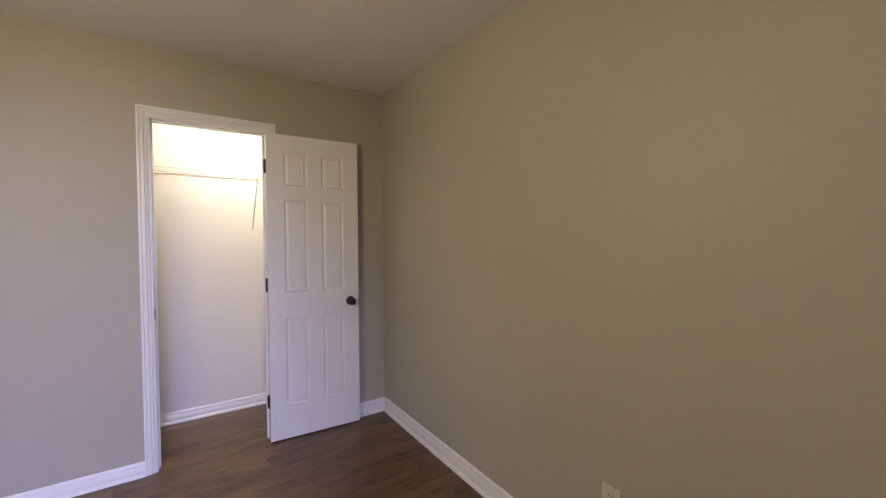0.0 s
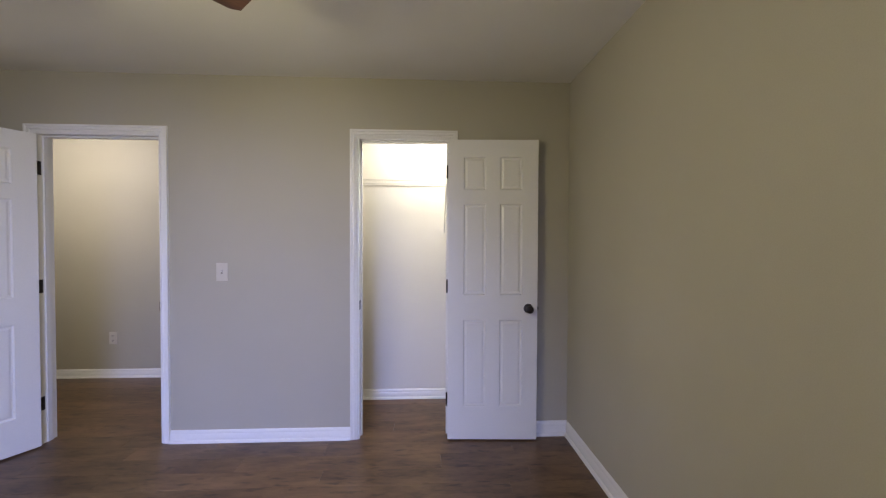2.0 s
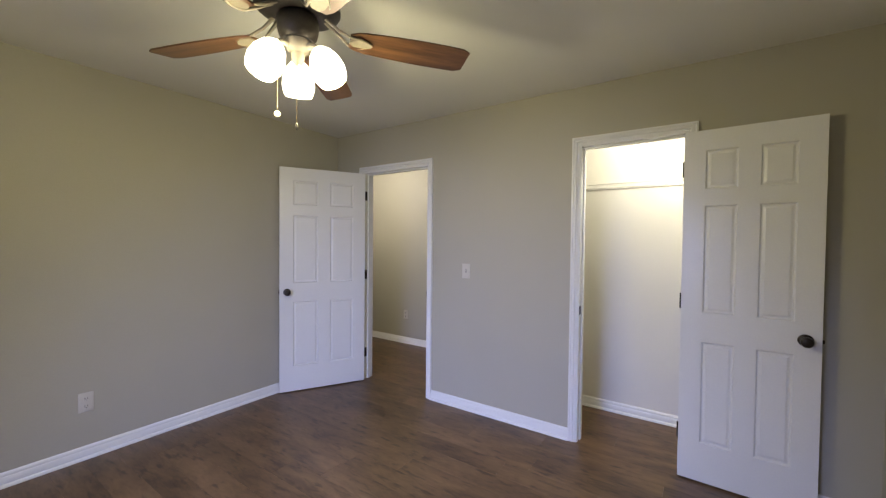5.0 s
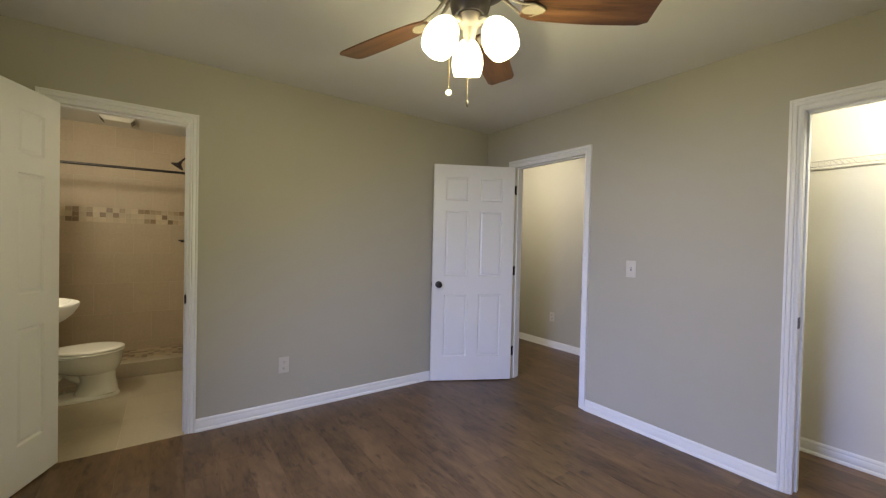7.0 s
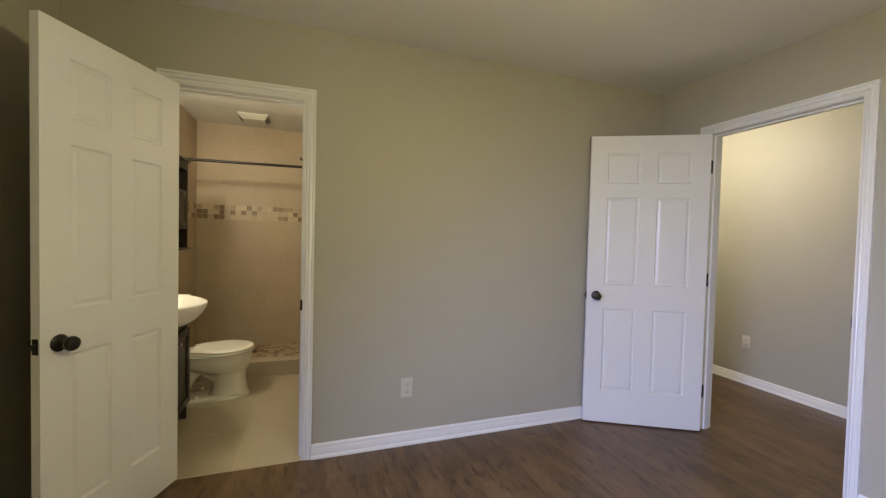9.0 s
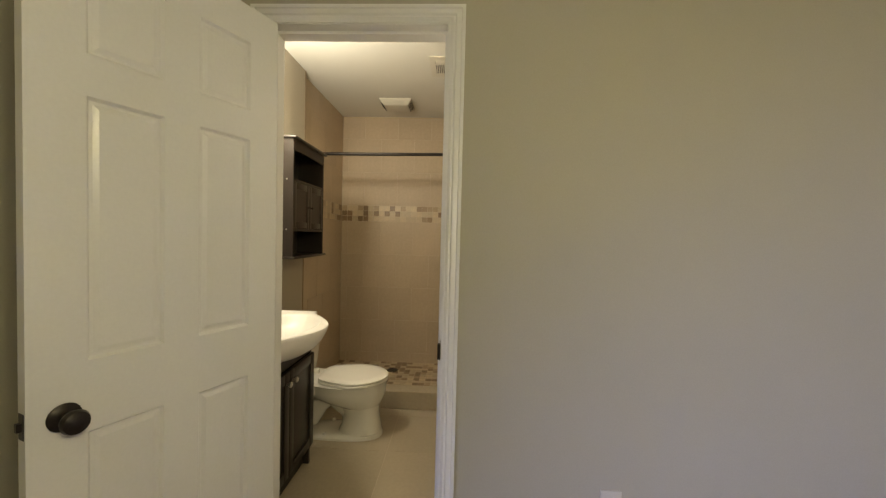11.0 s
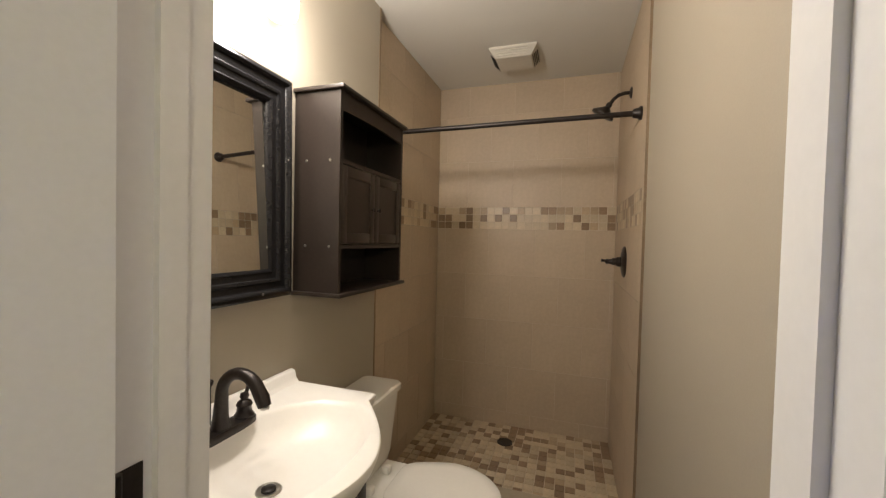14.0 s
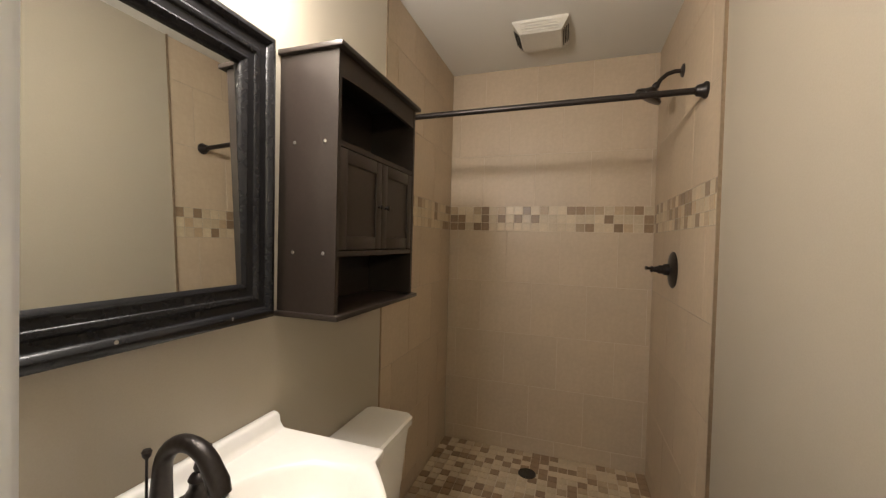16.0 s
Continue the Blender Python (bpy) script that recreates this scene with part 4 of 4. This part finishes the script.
# exhaust fan cover and air vent on the bathroom ceiling
ex = thing("exhaust_fan", pose(-4.72, -0.335, HB), "white louvred exhaust fan cover on the ceiling", "exhaust fan")
def rect(hx, hy, z):
    return [(hx, -hy, z), (hx, hy, z), (-hx, hy, z), (-hx, -hy, z)]
part("cover", loft([rect(0.138, 0.138, 0), rect(0.138, 0.138, -0.010), rect(0.097, 0.106, -0.047), rect(0.092, 0.101, -0.050)]), VENTM, ex, smooth=False)
for i in range(4):
    t = i / 4 + 0.1
    for s in (1, -1):
        part("louvre", boxes((s * (0.140 - 0.042 * t) - 0.004, s * (0.140 - 0.042 * t) + 0.004, -0.108 + 0.02 * t, 0.108 - 0.02 * t, -0.013 - 0.035 * t, -0.010 - 0.035 * t)), VENTM, ex, smooth=False)
        # dark strips in place of the shaded gaps between the louvres
        part("slot", boxes((-0.078, 0.078, s * (0.1395 - 0.033 * t) - 0.002, s * (0.1395 - 0.033 * t) + 0.002, -0.018 - 0.033 * t, -0.014 - 0.033 * t)), OPENING_SHADE, ex, smooth=False)
av = thing("air_vent", pose(-3.96, 0.105, HB), "white ceiling air register with slats", "vent")
part("frame", boxes((-0.155, 0.155, -0.085, -0.048, -0.008, 0), (-0.155, 0.155, 0.048, 0.085, -0.008, 0), (-0.155, -0.105, -0.048, 0.048, -0.008, 0), (0.105, 0.155, -0.048, 0.048, -0.008, 0)), VENTM, av, smooth=False)
# near-black sheet painted as the shaded duct above the slats
part("backing", boxes((-0.105, 0.105, -0.048, 0.048, -0.0015, 0)), OPENING_SHADE, av, smooth=False)
for i in range(7):
    part("slat", boxes((-0.105, 0.040, -0.0035, 0.0035, -0.007, -0.001)), VENTM, av, m=pose(0, -0.040 + 0.0133 * i, 0), smooth=False)
part("damper_tab", boxes((0.040, 0.103, -0.046, 0.046, -0.010, -0.003), bevel=0.002), VENTM, av)

# ---- shower curb and tile ----
CX0, CX1, CZ = -4.075, -4.215, 0.135
structure("shower_curb", boxes((CX1, CX0, YT + 0.0, YB1, 0, CZ), bevel=0.004), FTILE, "low beige tiled shower curb", "curb")
structure("trim_tile_edge", boxes((XT, XT + 0.007, YB1 - 0.010, YB1 + 0.002, 0, HB)), METALTRIM, "dark narrow edge strip beside the shower tile", "trim")
structure("trim_tile_edge_south", boxes((XT - 0.002, XT + 0.008, YT - 0.005, YB0 + 0.003, 0, HB)), METALTRIM, "dark narrow edge strip beside the shower tile", "trim")

rng = random.Random(4)
TS, G = 0.335, 0.0026
BAND = (1.447, 1.607)


def slab_mesh(name, w, h, t, material, bevel=0.0008):
    """A tile in its local xz plane: its face at y = 0 looks along -y."""
    bm = bmesh.new()
    b = bevel
    lo = [(-w / 2, t, -h / 2), (w / 2, t, -h / 2), (w / 2, t, h / 2), (-w / 2, t, h / 2)]
    mid = [(x, b, z) for x, _, z in lo]
    top = [((x - math.copysign(b, x)), 0.0, (z - math.copysign(b, z))) for x, _, z in lo]
    loft([lo, mid, top], bm=bm)
    return mesh_of(bm, material, name)


MOS = 0.0533
mos_meshes = [slab_mesh("mosaic_tile", MOS - 0.003, MOS - 0.003, 0.012, m, 0.001) for m in (MOS_D, MOS_M, MOS_L)]
tile_cache = {}


def put(mesh, parent, m, name):
    ob = new(name, mesh)
    ob.parent = parent
    ob.matrix_basis = m
    return ob


def tiled(parent, s0, s1, place, offs_odd, s_ref):
    """Running-bond tiles and a mosaic band over a wall from s0 to s1; place(s, z) gives the pose of a tile's middle."""
    rows, z, odd = [], BAND[0], 0
    while z > 0.0:
        rows.append((max(0.0, z - TS), z, odd))
        z -= TS
        odd ^= 1
    z, odd = BAND[1], 1
    while z < HB:
        rows.append((z, min(HB, z + TS), odd))
        z += TS
        odd ^= 1
    for z0, z1, odd in rows:
        s = s_ref + (offs_odd if odd else 0.0)
        s -= TS * math.ceil((s - s0) / TS)
        while s < s1:
            a, b = max(s, s0), min(s + TS, s1)
            if b - a > 0.012 and z1 - z0 > 0.012:
                key = (round(b - a, 3), round(z1 - z0, 3))
                if key not in tile_cache:
                    tile_cache[key] = slab_mesh("tile", b - a - G, z1 - z0 - G, 0.011, TILE)
                put(tile_cache[key], parent, place((a + b) / 2, (z0 + z1) / 2), "tile")
            s += TS
    n = int((s1 - s0) / MOS)
    w = (s1 - s0) / n
    for i in range(n):
        for j in range(3):
            k = rng.choices((0, 1, 2), (0.24, 0.16, 0.60))[0]
            put(mos_meshes[k], parent, place(s0 + (i + 0.5) * w, BAND[0] + (j + 0.5) * MOS), "mosaic_tile")


tiled(bpy.data.objects["wall_bath_west"], YT, YB1, lambda s, z: pose(XB1, s, z, 0, 0, 90), TS / 2, -0.220)
tiled(bpy.data.objects["wall_bath_north"], XB1, XT, lambda s, z: pose(s, YB1, z), -0.195, -4.19)
tiled(bpy.data.objects["wall_bath_south"], XB1, XT, lambda s, z: pose(s, YT, z, 0, 0, 180), -0.195, -4.255)

# shower floor mosaic; the rows nearest the curb are pieces of their own, the rest is joined
pan = structure("shower_floor", boxes((XB1 - 0.01, CX1, YT - 0.01, YB1 + 0.01, -0.005, 0.004)), GROUT, "cream and brown mosaic shower floor", "shower floor")
nx, ny = int((CX1 - XB1) / MOS), int((YB1 - YT) / MOS)
rest, kinds = bmesh.new(), []
count = 0
for i in range(nx):
    for j in range(ny):
        x, y = CX1 - (i + 0.5) * (CX1 - XB1) / nx, YT + (j + 0.5) * (YB1 - YT) / ny
        if abs(x + 4.885) < 0.045 and abs(y + 0.358) < 0.045:
            continue
        k = rng.choices((0, 1, 2), (0.29, 0.18, 0.53))[0]
        if count < 300:
            put(mos_meshes[k], pan, pose(x, y, 0.010, -90), "mosaic_tile")
            count += 1
        else:
            h = MOS / 2 - 0.0015
            box(rest, x - h, x + h, y - h, y + h, 0.0, 0.010)
            kinds += [k] * 6
rest.faces.ensure_lookup_table()
for f, k in zip(rest.faces, kinds):
    f.material_index = k
tagged(part("far_mosaic", rest, [MOS_D, MOS_M, MOS_L], pan, smooth=False), kind="stuff")
dr = thing("shower_drain", pose(-4.885, -0.358, 0.010), "round bronze shower floor drain", "drain")
part("grate", lathe([(0, 0.003), (0.040, 0.003), (0.050, 0.004), (0.052, 0.0), (0, -0.002)], 28), BRONZE, dr)
for i in range(6):
    # flat dark discs on the solid grate, coloured as shaded openings
    part("hole", lathe([(0, 0.0036), (0.006, 0.0036), (0.006, 0.003), (0, 0.003)], 10), OPENING_SHADE, dr, m=pose(0.024 * math.cos(i * 1.047), 0.024 * math.sin(i * 1.047), 0.0004))

# bathroom floor tile, 0.46 m squares
FT = 0.46
xa = XW + 0.006
while xa > CX0:
    xb = max(xa - FT, CX0)
    ya = YB1
    while ya > YB0 - 0.02:
        yb = max(ya - FT, YB0 - 0.02)
        if xa - xb > 0.02 and ya - yb > 0.02:
            put(slab_mesh("floor_tile", xa - xb - 0.002, ya - yb - 0.002, 0.008, FTILE), bath_floor, pose((xa + xb) / 2, (ya + yb) / 2, 0.0, -90), "floor_tile")
        ya = yb
    xa = xb
# wood-look planks, running east to west
PW, PL = 0.152, 1.22


def plank_mesh(length, width):
    bm = bmesh.new()
    hx, hy, b = length / 2 - 0.0002, width / 2 - 0.0002, 0.0005
    lo = [(-hx, -hy, -0.006), (hx, -hy, -0.006), (hx, hy, -0.006), (-hx, hy, -0.006)]
    mid = [(x, y, -b) for x, y, _ in lo]
    top = [(x - math.copysign(b, x), y - math.copysign(b, y), 0.0) for x, y, _ in lo]
    loft([lo, mid, top], bm=bm)
    return mesh_of(bm, PLANK, "plank")


planks = {}
rng = random.Random(11)
y = YS
while y < YH:
    y1 = min(y + PW, YH)
    if y < YN - 0.02:
        spans = [(XW + 0.009, XE)]
    else:
        spans = [(XP[1] - 0.01, XE), (-4.3, XP[0])]
    for s0, s1 in spans:
        x = s0 - rng.uniform(0.1, PL - 0.1)
        while x < s1:
            a, b = max(x, s0), min(x + PL, s1)
            if b - a > 0.01:
                key = (round(b - a, 3), round(y1 - y, 3))
                if key not in planks:
                    planks[key] = plank_mesh(b - a, y1 - y)
                put(planks[key], floor, pose((a + b) / 2, (y + y1) / 2, 0.0), "plank")
            x += PL
    y = y1
